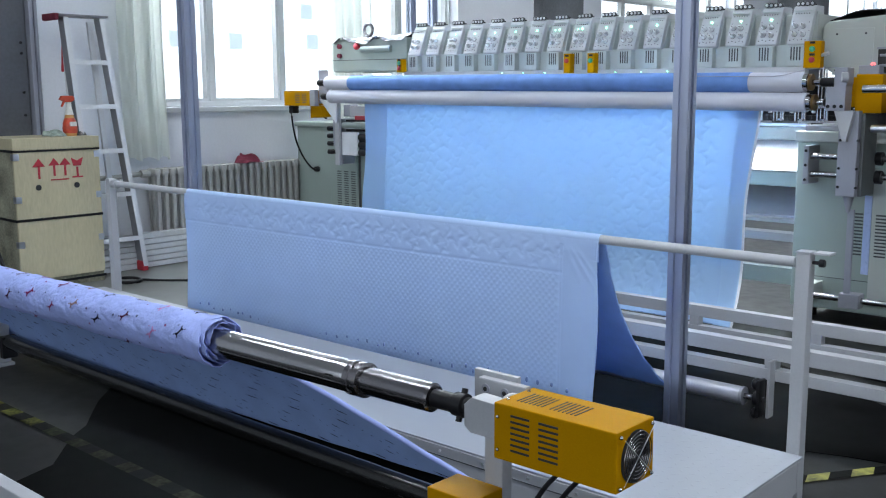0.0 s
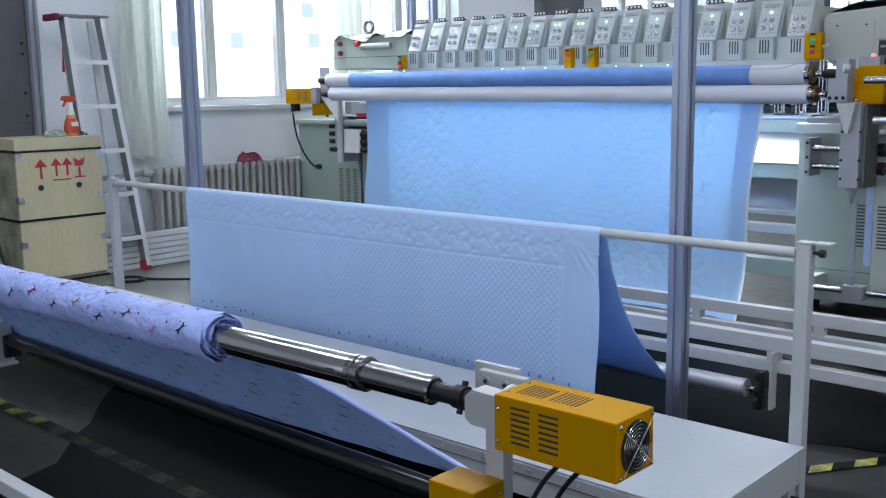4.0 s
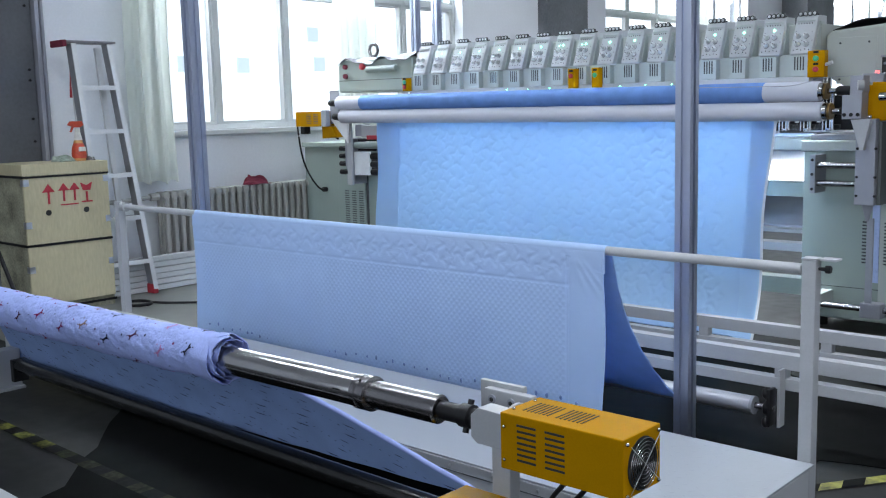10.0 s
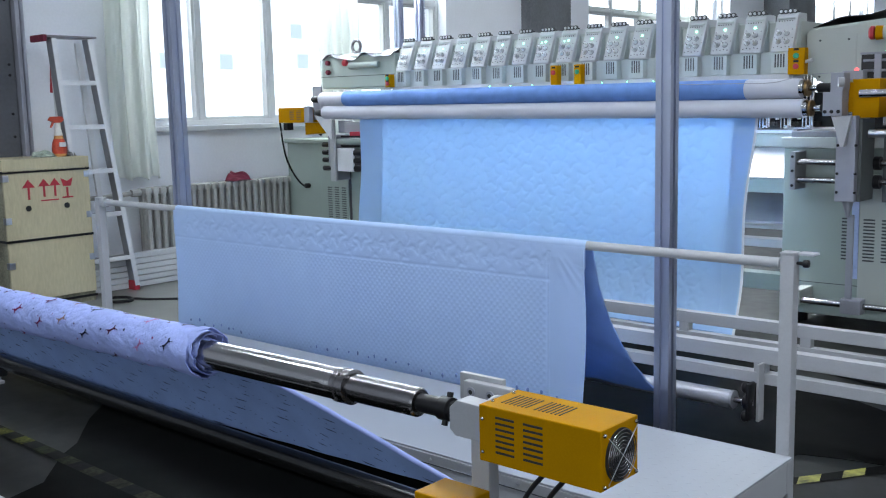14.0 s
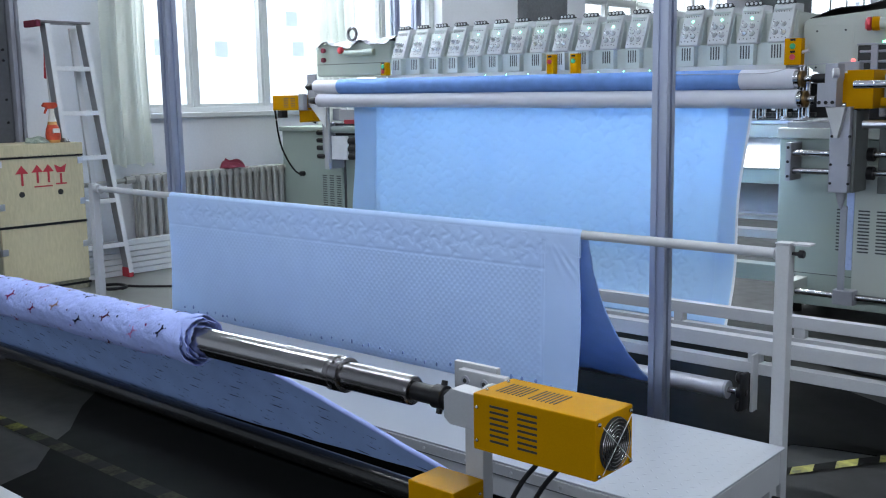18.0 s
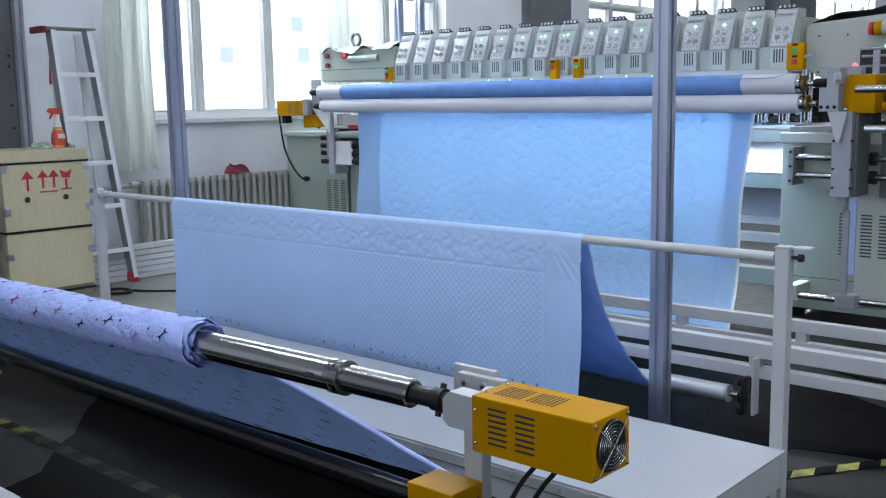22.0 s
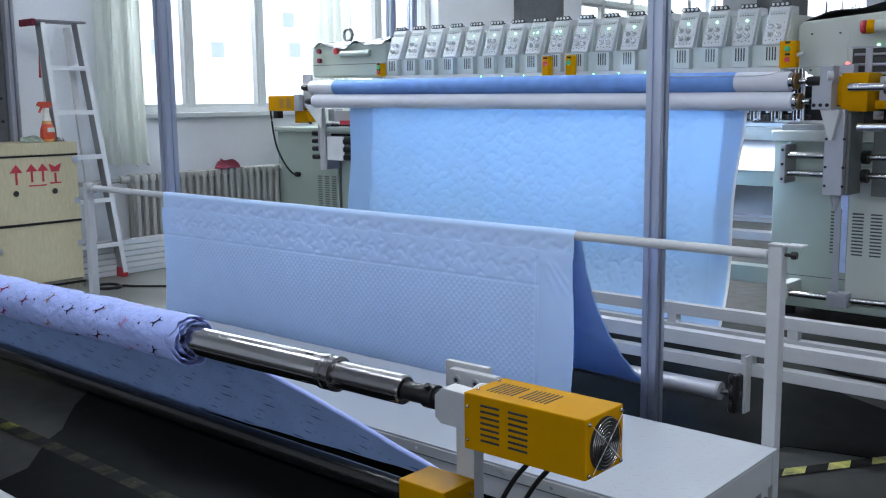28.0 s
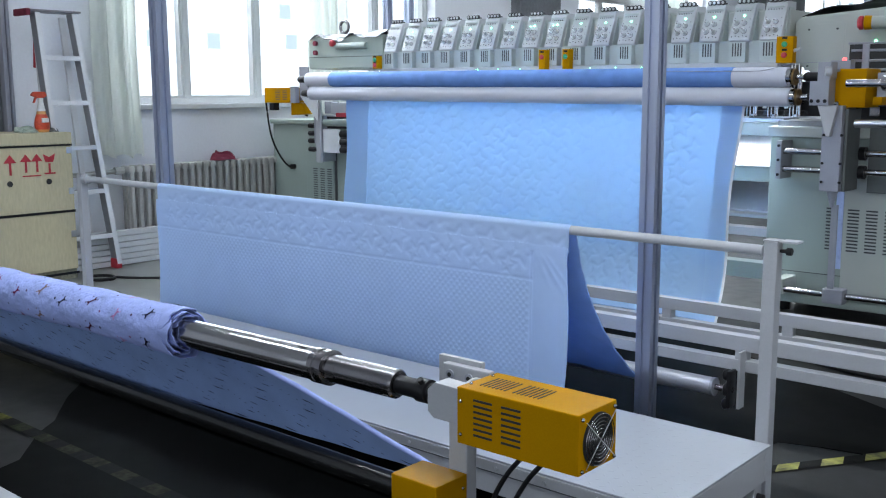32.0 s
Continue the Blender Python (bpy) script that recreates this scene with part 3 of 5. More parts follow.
        part("corner_clip", bm, M_ALUW, cr, "thin metal corner clip")
for y in (CY - 0.362, CY - 0.142):
    part("hand_hole", rod((CX - 0.002, y, 0.566), (CX + 0.002, y, 0.566), 0.016, 18), M_DARK, cr, "round dark hole")


def arrow_mark(y, z, s, kind):
    bm = bmesh.new()
    if kind == "up":
        box(CX + 0.001, CX + 0.0025, y - 0.006, y + 0.006, z, z + 0.07 * s, bm=bm)
        prism([(y - 0.034 * s, z + 0.062 * s), (y + 0.034 * s, z + 0.062 * s), (y, z + 0.105 * s)], "x", CX + 0.001, CX + 0.0025, bm=bm)
    else:
        box(CX + 0.001, CX + 0.0025, y - 0.006, y + 0.006, z, z + 0.06, bm=bm)
        box(CX + 0.001, CX + 0.0025, y - 0.032, y + 0.032, z, z + 0.008, bm=bm)
        prism([(y - 0.036, z + 0.112), (y - 0.022, z + 0.066), (y + 0.022, z + 0.066), (y + 0.036, z + 0.112), (y, z + 0.094)], "x", CX + 0.001, CX + 0.0025, bm=bm)
    part("handling_mark", bm, M_RED, cr, "red stencilled handling mark")


arrow_mark(CY - 0.355, 0.613, 1.05, "up")
arrow_mark(CY - 0.268, 0.623, 0.95, "up")
arrow_mark(CY - 0.205, 0.623, 0.95, "up")
arrow_mark(CY - 0.134, 0.608, 1, "glass")
part("handling_mark", box(CX + 0.001, CX + 0.0025, CY - 0.290, CY - 0.186, 0.600, 0.607), M_RED, cr, "red stencilled bar")

# things on the crate
sb = thing("spray_bottle", (-5.38, 2.81, ch), "orange-red trigger spray bottle with printed label on the crate", "bottle")
part("body", lathe([(0, 0.033), (0.010, 0.038), (0.045, 0.040), (0.075, 0.036), (0.10, 0.027), (0.125, 0.022), (0.15, 0.016), (0.165, 0.013)], (-5.38, 2.81, ch), (0, 0, 1), 20), M_AMBER, sb, smooth=50)
part("label", lathe([(0.016, 0.0395), (0.018, 0.0400), (0.045, 0.0412), (0.075, 0.0372), (0.098, 0.0285), (0.10, 0.027)], (-5.38, 2.81, ch), (0, 0, 1), 20), M_ORANGE, sb, "orange red printed label", smooth=50)
part("label_patch", box(-5.345, -5.335, 2.79, 2.83, ch + 0.055, ch + 0.08, 0.003), M_WLABEL, sb, "white label patch")
part("neck", lathe([(0.118, 0.0245), (0.124, 0.0232), (0.15, 0.0172), (0.165, 0.015), (0.19, 0.015)], (-5.38, 2.81, ch), (0, 0, 1), 16), M_WLABEL, sb, smooth=40)
part("trigger_head", prism([(y + 0.09, z) for y, z in ((2.665, ch + 0.205), (2.68, ch + 0.225), (2.745, ch + 0.225), (2.755, ch + 0.205), (2.735, ch + 0.19), (2.70, ch + 0.19))], "x", -5.392, -5.368, bevel=0.003), M_ORANGE, sb)
part("trigger", prism([(y + 0.09, z) for y, z in ((2.688, ch + 0.195), (2.675, ch + 0.165), (2.681, ch + 0.163), (2.698, ch + 0.192))], "x", -5.386, -5.374), M_ORANGE, sb)
M_RAGG = material("faded_print_cloth", (0.38, 0.45, 0.38), 0.9, vary=0.35, scale=22, bump=0.4, bscale=200)
M_RAGK = material("grey_cloth", (0.22, 0.22, 0.22), 0.9, vary=0.3, scale=22, bump=0.4, bscale=200)
rag("rag", (-5.40, 2.72, ch), (0.12, 0.10, 0.04), M_RAGG, "crumpled pale green patterned rag on the crate", 2.2)
rag("rag", (-5.42, 2.875, ch), (0.10, 0.08, 0.04), M_RAGK, "crumpled grey rag on the crate", 4.1)


# ---- posts of slotted aluminium profile ----
def build_post(x, y, z0, z1, w=0.06, d=0.06):
    """A slotted profile: a square outline with a T groove in each face."""
    p = thing("aluminium_post", (x, y, z0), "tall slotted aluminium profile post standing on the floor", "post", "aluminium posts")
    g, k = 0.006, 0.008
    hw, hd = w / 2, d / 2
    o = [(-hw, -hd), (-g, -hd), (-g, -hd + k), (g, -hd + k), (g, -hd), (hw, -hd), (hw, -g), (hw - k, -g), (hw - k, g), (hw, g), (hw, hd), (g, hd), (g, hd - k), (-g, hd - k), (-g, hd), (-hw, hd), (-hw, g), (-hw + k, g), (-hw + k, -g), (-hw, -g)]
    part("profile", prism([(x + a, y + b) for a, b in o], "z", z0 + 0.008, z1), M_ALU, p)
    part("foot_plate", box(x - w, x + w, y - d, y + d, z0, z0 + 0.008, 0.002), M_GREYM, p)
    return p


build_post(-3.728, 2.5, 0.0, 3.55, 0.055, 0.055)
build_post(-1.368, 2.5, 0.0, 3.55, 0.046, 0.046)
build_post(-5.265, 5.5, 0.0, 3.55, 0.055, 0.055)
build_post(-5.05, 5.5, 0.0, 3.55, 0.055, 0.055)

# ---- cloth guide rail on two posts ----
RY = 2.30
rs = thing("guide_rail", (-2.5, RY, 0), "white painted tubular cloth guide rail on two square posts", "rail")
RAIL_A, RAIL_B = Vector((-4.05, RY, 0.677)), Vector((-0.95, RY, 0.668))
RAIL_R = 0.0128


def rail_z(x):
    """The rail's height at x; its slight slope fits the camera's view."""
    return RAIL_A.z + (RAIL_B.z - RAIL_A.z) * (x - RAIL_A.x) / (RAIL_B.x - RAIL_A.x)


for x in (-4.07, -0.93):
    part("post", box(x - 0.017, x + 0.017, RY - 0.0165, RY + 0.0175, 0.0, 0.693, 0.003), M_WHITE, rs)
    part("post_cap", box(x - 0.018, x + 0.018, RY - 0.018, RY + 0.018, 0.6932, 0.697, 0.001), M_WHITE, rs)
part("rail_tube", rod(RAIL_A, RAIL_B, RAIL_R, 24), M_WHITE, rs, smooth=40)
part("end_plate", box(-0.9125, -0.872, RY - 0.002, RY + 0.036, 0.690, 0.695, 0.001), M_WHITE, rs)
part("knob", lathe([(-0.013, 0.004), (0, 0.005), (0.003, 0.006), (0.004, 0.0095), (0.014, 0.0095), (0.016, 0.008)], (-0.8995, RY, 0.671), (1, 0, 0), 14), M_BLACK, rs, "black clamping knob", smooth=40)
part("clamp_ring", rod((-4.045, RY, 0.677), (-4.012, RY, 0.677), 0.021, 16), M_WHITE, rs, smooth=40)
for x in (-4.01, -0.951):
    part("weld_bead", lathe([(0, RAIL_R + 0.0005), (0.002, RAIL_R + 0.002), (0.005, RAIL_R + 0.0004)], (x - 0.004, RY, rail_z(x)), (1, 0, 0), 16), M_WHITE, rs, smooth=60)

# ---- low walkway platform ----
PX0, PX1, PY0, PY1, PZ = -4.15, -0.904, 1.777, 2.283, 0.20
pf = thing("platform", (-2.5, 2.0, 0), "low white steel walkway platform with checker plate top", "platform")
part("deck", box(PX0, PX1, PY0, PY1, PZ - 0.006, PZ, 0.002), M_PLATE, pf)
part("skirt", box(PX0, PX1, PY0 - 0.002, PY0 + 0.022, PZ - 0.085, PZ - 0.0065, 0.002), M_WHITE, pf)
part("skirt", box(PX0, PX1, PY1 - 0.03, PY1, PZ - 0.085, PZ - 0.0065, 0.002), M_WHITE, pf)
for x in (PX0, PX1 - 0.028):
    part("skirt", box(x, x + 0.028, PY0 + 0.0225, PY1 - 0.031, PZ - 0.085, PZ - 0.0065, 0.002), M_WHITE, pf)
for x in (PX0 + 0.005, PX1 - 0.045):
    for y in (PY0 + 0.03, PY1 - 0.075):
        part("leg", box(x, x + 0.04, y, y + 0.04, 0.0, PZ - 0.0855, 0.002), M_WHITE, pf)
part("levelling_knob", rod((PX1 - 0.004, PY1 - 0.06, 0.085), (PX1 + 0.012, PY1 - 0.06, 0.085), 0.010, 12), M_BLACK, pf, "black levelling knob")
M_SLOTP = material("dark_sheet_gap", (0.07, 0.075, 0.085), 0.5, vary=0.1)
# raised lozenges of the checker plate, in one joined part
bm = bmesh.new()
for i in range(0, 11):
    for j in range(16):
        x, y = PX1 - 0.025 - i * 0.030, PY0 + 0.02 + j * 0.030
        if y > PY1 - 0.02:
            continue
        a = radians(45 if (i + j) % 2 else -45)
        c, s = math.cos(a), math.sin(a)
        pts = [(0.011, 0), (0, 0.0035), (-0.011, 0), (0, -0.0035)]
        vs = [bm.verts.new((x + c * u - s * w, y + s * u + c * w, PZ + 0.0002)) for u, w in pts]
        t = bm.verts.new((x, y, PZ + 0.0008))
        for k in range(4):
            bm.faces.new((vs[k], vs[(k + 1) % 4], t))
lz = part("checker_relief", bm, M_PLATE, pf)
tagged(lz, kind="stuff")
part("fold_line", box(PX0 + 0.01, PX1 - 0.01, PY0 - 0.0032, PY0 - 0.0018, PZ - 0.034, PZ - 0.0315), M_SLOTP, pf, "dark fold line along the skirt")
for i in range(24):
    x = PX0 + 0.06 + i * 0.137
    part("rivet", rod((x, PY0 - 0.0045, PZ - 0.02), (x, PY0 - 0.0015, PZ - 0.02), 0.004, 8), M_ALUW, pf)


# ---- quilt relief ----
def star_field(x, z, stars):
    """Distance to the nearest stitched star outline; stars: centre x, z, radius, turn."""
    best = np.full(x.shape, 9.0)
    for cx, cz, r, turn in stars:
        near = np.abs(x - cx) + np.abs(z - cz) < 2.2 * r
        if not near.any():
            continue
        px, pz = x[near], z[near]
        d = np.full(px.shape, 9.0)
        c = [(cx + (r if k % 2 == 0 else r * 0.5) * math.sin(turn + k * math.pi / 5), cz + (r if k % 2 == 0 else r * 0.5) * math.cos(turn + k * math.pi / 5)) for k in range(10)]
        for (ax, az), (bx, bz) in zip(c, c[1:] + c[:1]):
            vx, vz = bx - ax, bz - az
            t = np.clip(((px - ax) * vx + (pz - az) * vz) / (vx * vx + vz * vz), 0, 1)
            d = np.minimum(d, np.hypot(px - ax - t * vx, pz - az - t * vz))
        best[near] = np.minimum(best[near], d)
    return best


def groove(d, w, depth):
    return -depth * np.exp(-(d / w) ** 2)


SX0, SX1 = -3.468, -1.494          # the sheet over the rail, side to side
rnd = random.Random(11)
SEAM_Z = 0.564                    # seam between the star border and the diamonds
band_stars = []
for i in range(16):
    sx = SX0 + 0.085 + i * 0.1215
    band_stars.append((sx + 0.03, SEAM_Z + 0.080, 0.047, 0.4 + rnd.uniform(-0.2, 0.2)))
    band_stars.append((sx - 0.022, SEAM_Z + 0.034, 0.030, 1.2 + rnd.uniform(-0.3, 0.3)))


def front_relief(x, z):
    body = np.clip((x - SX0 - 0.045) / 0.03, 0, 1) * np.clip((SX1 - 0.115 - x) / 0.02, 0, 1)
    r = groove(star_field(x, z, band_stars), 0.0066, 0.0019) * body
    r += 0.0003 * np.sin(x * 47 + 3 * np.sin(z * 40)) * np.sin(z * 90 + 2 * np.sin(x * 23)) * np.clip((z - SEAM_Z) / 0.02, 0, 1)
    # slack folds in the plain right border
    for k, off, h in ((0.75, 0.060, 0.003), (0.5, 0.085, 0.002), (0.95, 0.035, 0.002)):
        c = (x - SX1 + off) + (z - 0.60) * k
        r += h * np.exp(-(c / 0.009) ** 2) * np.exp(-((z - 0.60) / 0.05) ** 2)
    r += 0.002 * np.sin(z * 21 + x * 9) * np.clip((x - SX1 + 0.12) / 0.05, 0, 1)
    inner = (z < SEAM_Z - 0.006) & (x > SX0 + 0.05) & (x < SX1 - 0.13)
    p = 0.0225
    a, b = (x + (z - 0.4)) / p, (x - (z - 0.4)) / p
    dia = np.minimum(np.abs(a - np.round(a)), np.abs(b - np.round(b))) * p
    r += np.where(inner, groove(dia, 0.0050, 0.0013), 0)
    r += groove(np.abs(z - SEAM_Z) + 9 * (x > SX1 - 0.12), 0.005, 0.002)
    r += groove(np.abs(x - (SX1 - 0.125)) + 9 * (z > 0.645), 0.006, 0.004)
    return r


def sag(x):
    return 0.006 * np.sin(3.1 * x + 1) + 0.004 * np.sin(7.3 * x)


def front_place(u, v):
    x = SX0 + (SX1 - SX0) * u
    z = rail_z(x) - 0.003 - 0.60 * v
    edge = 0.006 * np.sin(14 * z + 2) * np.exp(-((u - 1) / 0.02) ** 2) - 0.008 * np.sin(11 * z) * np.exp(-(u / 0.02) ** 2)
    rise = np.clip(v / 0.06, 0, 1) ** 0.7
    lift = -0.0150 - 0.0024 * rise - front_relief(x, z) * rise
    return x + edge - (0.055 - 0.025 * u) * v, RY + lift + 0.03 * v ** 1.3 + sag(x) * 0.6 * v, z


quilt = thing("quilt_sheet", (-2.5, RY, 0.68), "pale blue quilted cloth hung over the guide rail", "quilted cloth")
q_front = part("front_panel", sheet(640, 190, front_place, -0.003), M_BLUE, quilt, "pale blue panel quilted with stars and diamonds", smooth=70)

M_TUFT = material("blue_thread", (0.22, 0.33, 0.68), 0.8, vary=0.2, scale=60)
for i in range(38):
    x = SX0 + 0.06 + i * 0.049 + rnd.uniform(-0.012, 0.012)
    z = 0.216 + rnd.uniform(-0.008, 0.012)
    w, h = rnd.uniform(0.003, 0.006), rnd.uniform(0.004, 0.009)
    y = RY - 0.0160 + 0.03 * ((0.664 - z) / 0.6) ** 1.3
    part("stitch_tuft", ball((x - 0.015, y - 0.001, z), 1, seg=8, squash=(w, 0.003, h)), M_TUFT, q_front, smooth=60)


def fold_place(u, v):
    x = SX0 + 0.003 + (SX1 - SX0 - 0.005) * u
    hem = np.clip(1 - v / 0.3, 0, 1)
    a = math.pi * np.clip((v - 0.3) / 0.7, 0, 1)
    r = 0.0148 + 0.0002 * np.sin(x * 30)
    z = rail_z(x) + r * np.sin(a) - 0.062 * hem
    rel = groove(star_field(x, z, hem_stars), 0.0080, 0.0022) * np.clip(hem * 3, 0, 1) * np.clip((1 - hem) * 4, 0, 1)
    return x, RY - r * np.cos(a) - rel, z


hem_stars = [(sx, sz - 0.045 + 0.006, sr, st) for sx, sz, sr, st in band_stars]
hem_stars += [(sx + 0.06, sz + 0.035, 0.03, st + 0.5) for sx, sz, sr, st in band_stars[::2]]

part("fold", sheet(480, 60, fold_place), M_BLUE, quilt, "plain fold lying over the rail", smooth=70)


def back_place(u, v):
    x = SX0 + (SX1 - SX0) * u + 0.004 - 0.01 * v
    # sags from the rail to the low roller behind
    y = RY + 0.0150 + 0.385 * (0.35 * v + 0.65 * v ** 2.2)
    z = rail_z(x) + (0.165 - rail_z(x)) * v ** 0.93
    rel = 0.0022 * np.sin(x * 60 + 4 * v) * np.sin(v * 40) + 0.006 * v * np.sin(x * 9 + 5 * v)
    return x, y + rel, z


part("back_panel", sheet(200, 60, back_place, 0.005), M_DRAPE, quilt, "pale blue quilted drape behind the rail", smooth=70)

# ---- low aluminium roller with its bearings ----
lr = thing("cloth_roller", (-2.5, 2.72, 0.0), "bare aluminium cloth roller in black pillow bearings", "roller")
part("tube", rod((-3.7, 2.72, 0.175), (-1.264, 2.72, 0.175), 0.0265, 28), M_SATIN, lr, smooth=40)
part("end_cap", rod((-1.266, 2.72, 0.175), (-1.257, 2.72, 0.175), 0.0275, 24), M_GREYM, lr, smooth=40)
part("journal", rod((-1.262, 2.72, 0.175), (-1.20, 2.72, 0.175), 0.009, 14), M_STEEL2, lr, smooth=40)
bm = lathe([(0, 0.013), (0.006, 0.022), (0.022, 0.024), (0.027, 0.012)], (-1.23, 2.72, 0.175), (1, 0, 0), 18)
box(-1.214, -1.202, 2.698, 2.742, 0.122, 0.235, 0.005, bm=bm)
for dz in (-0.044, 0.044):
    ball((-1.222, 2.715, 0.175 + dz), 0.017, bm=bm, squash=(0.7, 0.8, 1.0))
part("bearing", bm, M_BLACK, lr, "black flanged bearing", smooth=40)
for z in (0.136, 0.222):
    part("bolt", rod((-1.218, 2.72, z), (-1.212, 2.72, z), 0.006, 6), M_STEEL2, lr)
part("bearing_plate", box(-1.200, -1.192, 2.742, 2.779, 0.112, 0.285, 0.001), M_WHITE, lr)
part("journal", rod((-3.76, 2.72, 0.175), (-3.7, 2.72, 0.175), 0.009, 14), M_STEEL2, lr, smooth=40)
part("bearing_plate", box(-3.77, -3.762, 2.69, 2.75, 0.0, 0.30, 0.001), M_WHITE, lr)


# ---- low white rack behind ----
def build_rack(y, x0, x1, rails, posts, links, label):
    r = thing("low_rack", ((x0 + x1) / 2, y, 0), label, "rack", "low racks")
    for z0, z1, w in rails:
        part("rail", box(x0, x1, y - w / 2, y + w / 2, z0, z1, 0.002), M_WHITE, r)
    zt = max(z for _, z, _ in rails)
    for x in posts:
        part("post", box(x - 0.018, x + 0.018, y - 0.042, y - 0.022, 0, zt - 0.002, 0.002), M_WHITE, r)
    zb = min(z for z, _, _ in rails)
    for x in links:
        part("link", box(x - 0.018, x + 0.018, y - 0.017, y + 0.017, zb + 0.002, zt - 0.003, 0.002), M_WHITE, r)


build_rack(2.80, -4.0, 0.5, [(0.280, 0.325, 0.04), (0.218, 0.252, 0.04)], (-3.9, -0.60), (-2.6, -1.21), "low white tubular steel rack behind the cloth rail")
build_rack(3.20, -4.0, 0.5, [(0.276, 0.317, 0.036), (0.224, 0.245, 0.036)], (-3.9, 0.3), (-2.9, -1.67, -1.23), "second low white tubular steel rack before the machine")

# ---- floor marks and cords ----
tp = thing("floor_tape", (-2.5, 1.5, 0), "worn yellow and black hazard tape on the floor, near stripes darkened for shade", "floor tape")


def tape(x0, y0, x1, y1, mat, w=0.045, lean=0.02):
    d = Vector((x1 - x0, y1 - y0, 0))
    n = max(1, round(d.length / 0.075))
    s = Vector((-d.y, d.x, 0)).normalized() * w / 2
    e = d.normalized()
    for i in range(n):
        a, b = Vector((x0, y0, 0.0034)) + d * i / n, Vector((x0, y0, 0.0034)) + d * (i + 1) / n
        bm = bmesh.new()
        bm.faces.new([bm.verts.new(p) for p in (a - s - e * lean, b - s - e * lean, b + s + e * lean, a + s + e * lean)])
        part("tape_stripe", bm, mat if i % 2 else M_TAPEK, tp)


# stripes get darker towards the winder, shade painted in by colour
tape(-4.6, 1.458, -3.10, 1.440, M_TAPEHALF, 0.05, 0.0)
tape(-3.10, 1.440, -1.2, 1.416, M_TAPESHADE, 0.05, 0.0)
tape(-1.23, 2.33, -0.3, 3.74, M_TAPEY)
cord = thing("floor_cable", (-5.1, 3.0, 0), "black power cable coiled on the floor by the ladder", "cable")
coil = [(-5.12 + 0.09 * math.cos(a * 0.5), 2.97 + 0.07 * math.sin(a * 0.5), 0.008 + 0.003 * (a // 12)) for a in range(0, 28)]
part("cord", pipe(coil + [(-5.0, 3.08, 0.007), (-4.8, 3.25, 0.007), (-4.4, 3.5, 0.007), (-3.5, 3.8, 0.007)], 0.0075, 8), M_BLACK, cord, smooth=50)
cord2 = thing("floor_cable", (-1.5, 3.9, 0), "black cables lying on the floor by the machine", "cable")
part("cord", pipe([(-2.4, 4.0, 0.008), (-1.9, 3.85, 0.008), (-1.5, 3.9, 0.008), (-1.2, 3.7, 0.008), (-0.6, 3.8, 0.008)], 0.011, 8), M_BLACK, cord2, smooth=50)
part("cord", pipe([(-2.4, 4.1, 0.008), (-1.8, 4.0, 0.008), (-1.4, 3.8, 0.008), (-1.0, 3.95, 0.008), (-0.6, 3.9, 0.008)], 0.009, 8), M_BLACK, cord2, smooth=50)

pole = thing("leaning_pole", (-4.83, 2.2, 0), "black pole leaning against the dark door beside the crate", "pole")
part("bar", rod((-4.83, 2.2, 0.008), (-5.645, 2.2, 1.06), 0.011, 12), M_BLACK, pole, smooth=50)
part("foot_cap", rod((-4.826, 2.2, 0.002), (-4.85, 2.2, 0.033), 0.014, 12), M_BLACK, pole, smooth=50)

# ---- winder: stand, guide tube, roll, drive ----
# the winder is scaled about the camera's eye to fit the view, with the floor at GROUND in its own numbers
YS = 1.55
WINDER = Matrix.Translation((-0.005, 0.015, 1.05)) @ Matrix.Scale(0.82, 4) @ Matrix.Translation((0.005, -0.015, -1.05))
GROUND = -0.2304
ws = thing("winder_stand", (-2.6, 1.6, GROUND), "white steel winder stand with a steel guide tube", "winder stand", plan=WINDER)
part("end_plate", box(-4.0, -3.93, 0.60, 1.735, 0.0, 0.16, 0.004), M_WHITE, ws)
part("end_flange", box(-3.9295, -3.90, 0.60, 1.735, 0.0, 0.012, 0.002), M_WHITE, ws, "white bottom flange")
part("end_post", box(-4.02, -3.95, 1.51, 1.59, 0.16, 0.44, 0.004), M_WHITE, ws)
for y in (0.60, 0.85):
    part("leg", box(-4.06, -4.002, y, y + 0.05, GROUND, 0.15, 0.004), M_WHITE, ws)
part("leg", box(-1.05, -1.0, 1.0, 1.058, GROUND, 0.07, 0.004), M_WHITE, ws)
part("column", box(-1.322, -1.272, 1.576, 1.610, GROUND + 0.0405, 0.418, 0.004), M_WHITE, ws)
part("base_bar", box(-1.32, -1.18, 1.2, 1.74, GROUND, GROUND + 0.04, 0.004), M_WHITE, ws)
part("guide_tube", rod((-3.90, 1.72, 0.098), (-1.3, 1.72, 0.084), 0.029, 28), M_TUBEK, ws, smooth=40)
part("tube_holder", box(-3.93, -3.90, 1.69, 1.75, 0.03, 0.12, 0.004), M_BLACK, ws, "black tube holder")
part("near_rail", box(-3.6, -1.0, 1.06, 1.10, 0.03, 0.07, 0.004), M_WHITE, ws)

# axis of the roll
A0, A1 = Vector((-4.05, YS, 0.390)), Vector((-1.35, YS, 0.416))
AX = (A1 - A0).normalized()


def on_axis(x):
    return A0 + AX * ((x - A0.x) / AX.x)


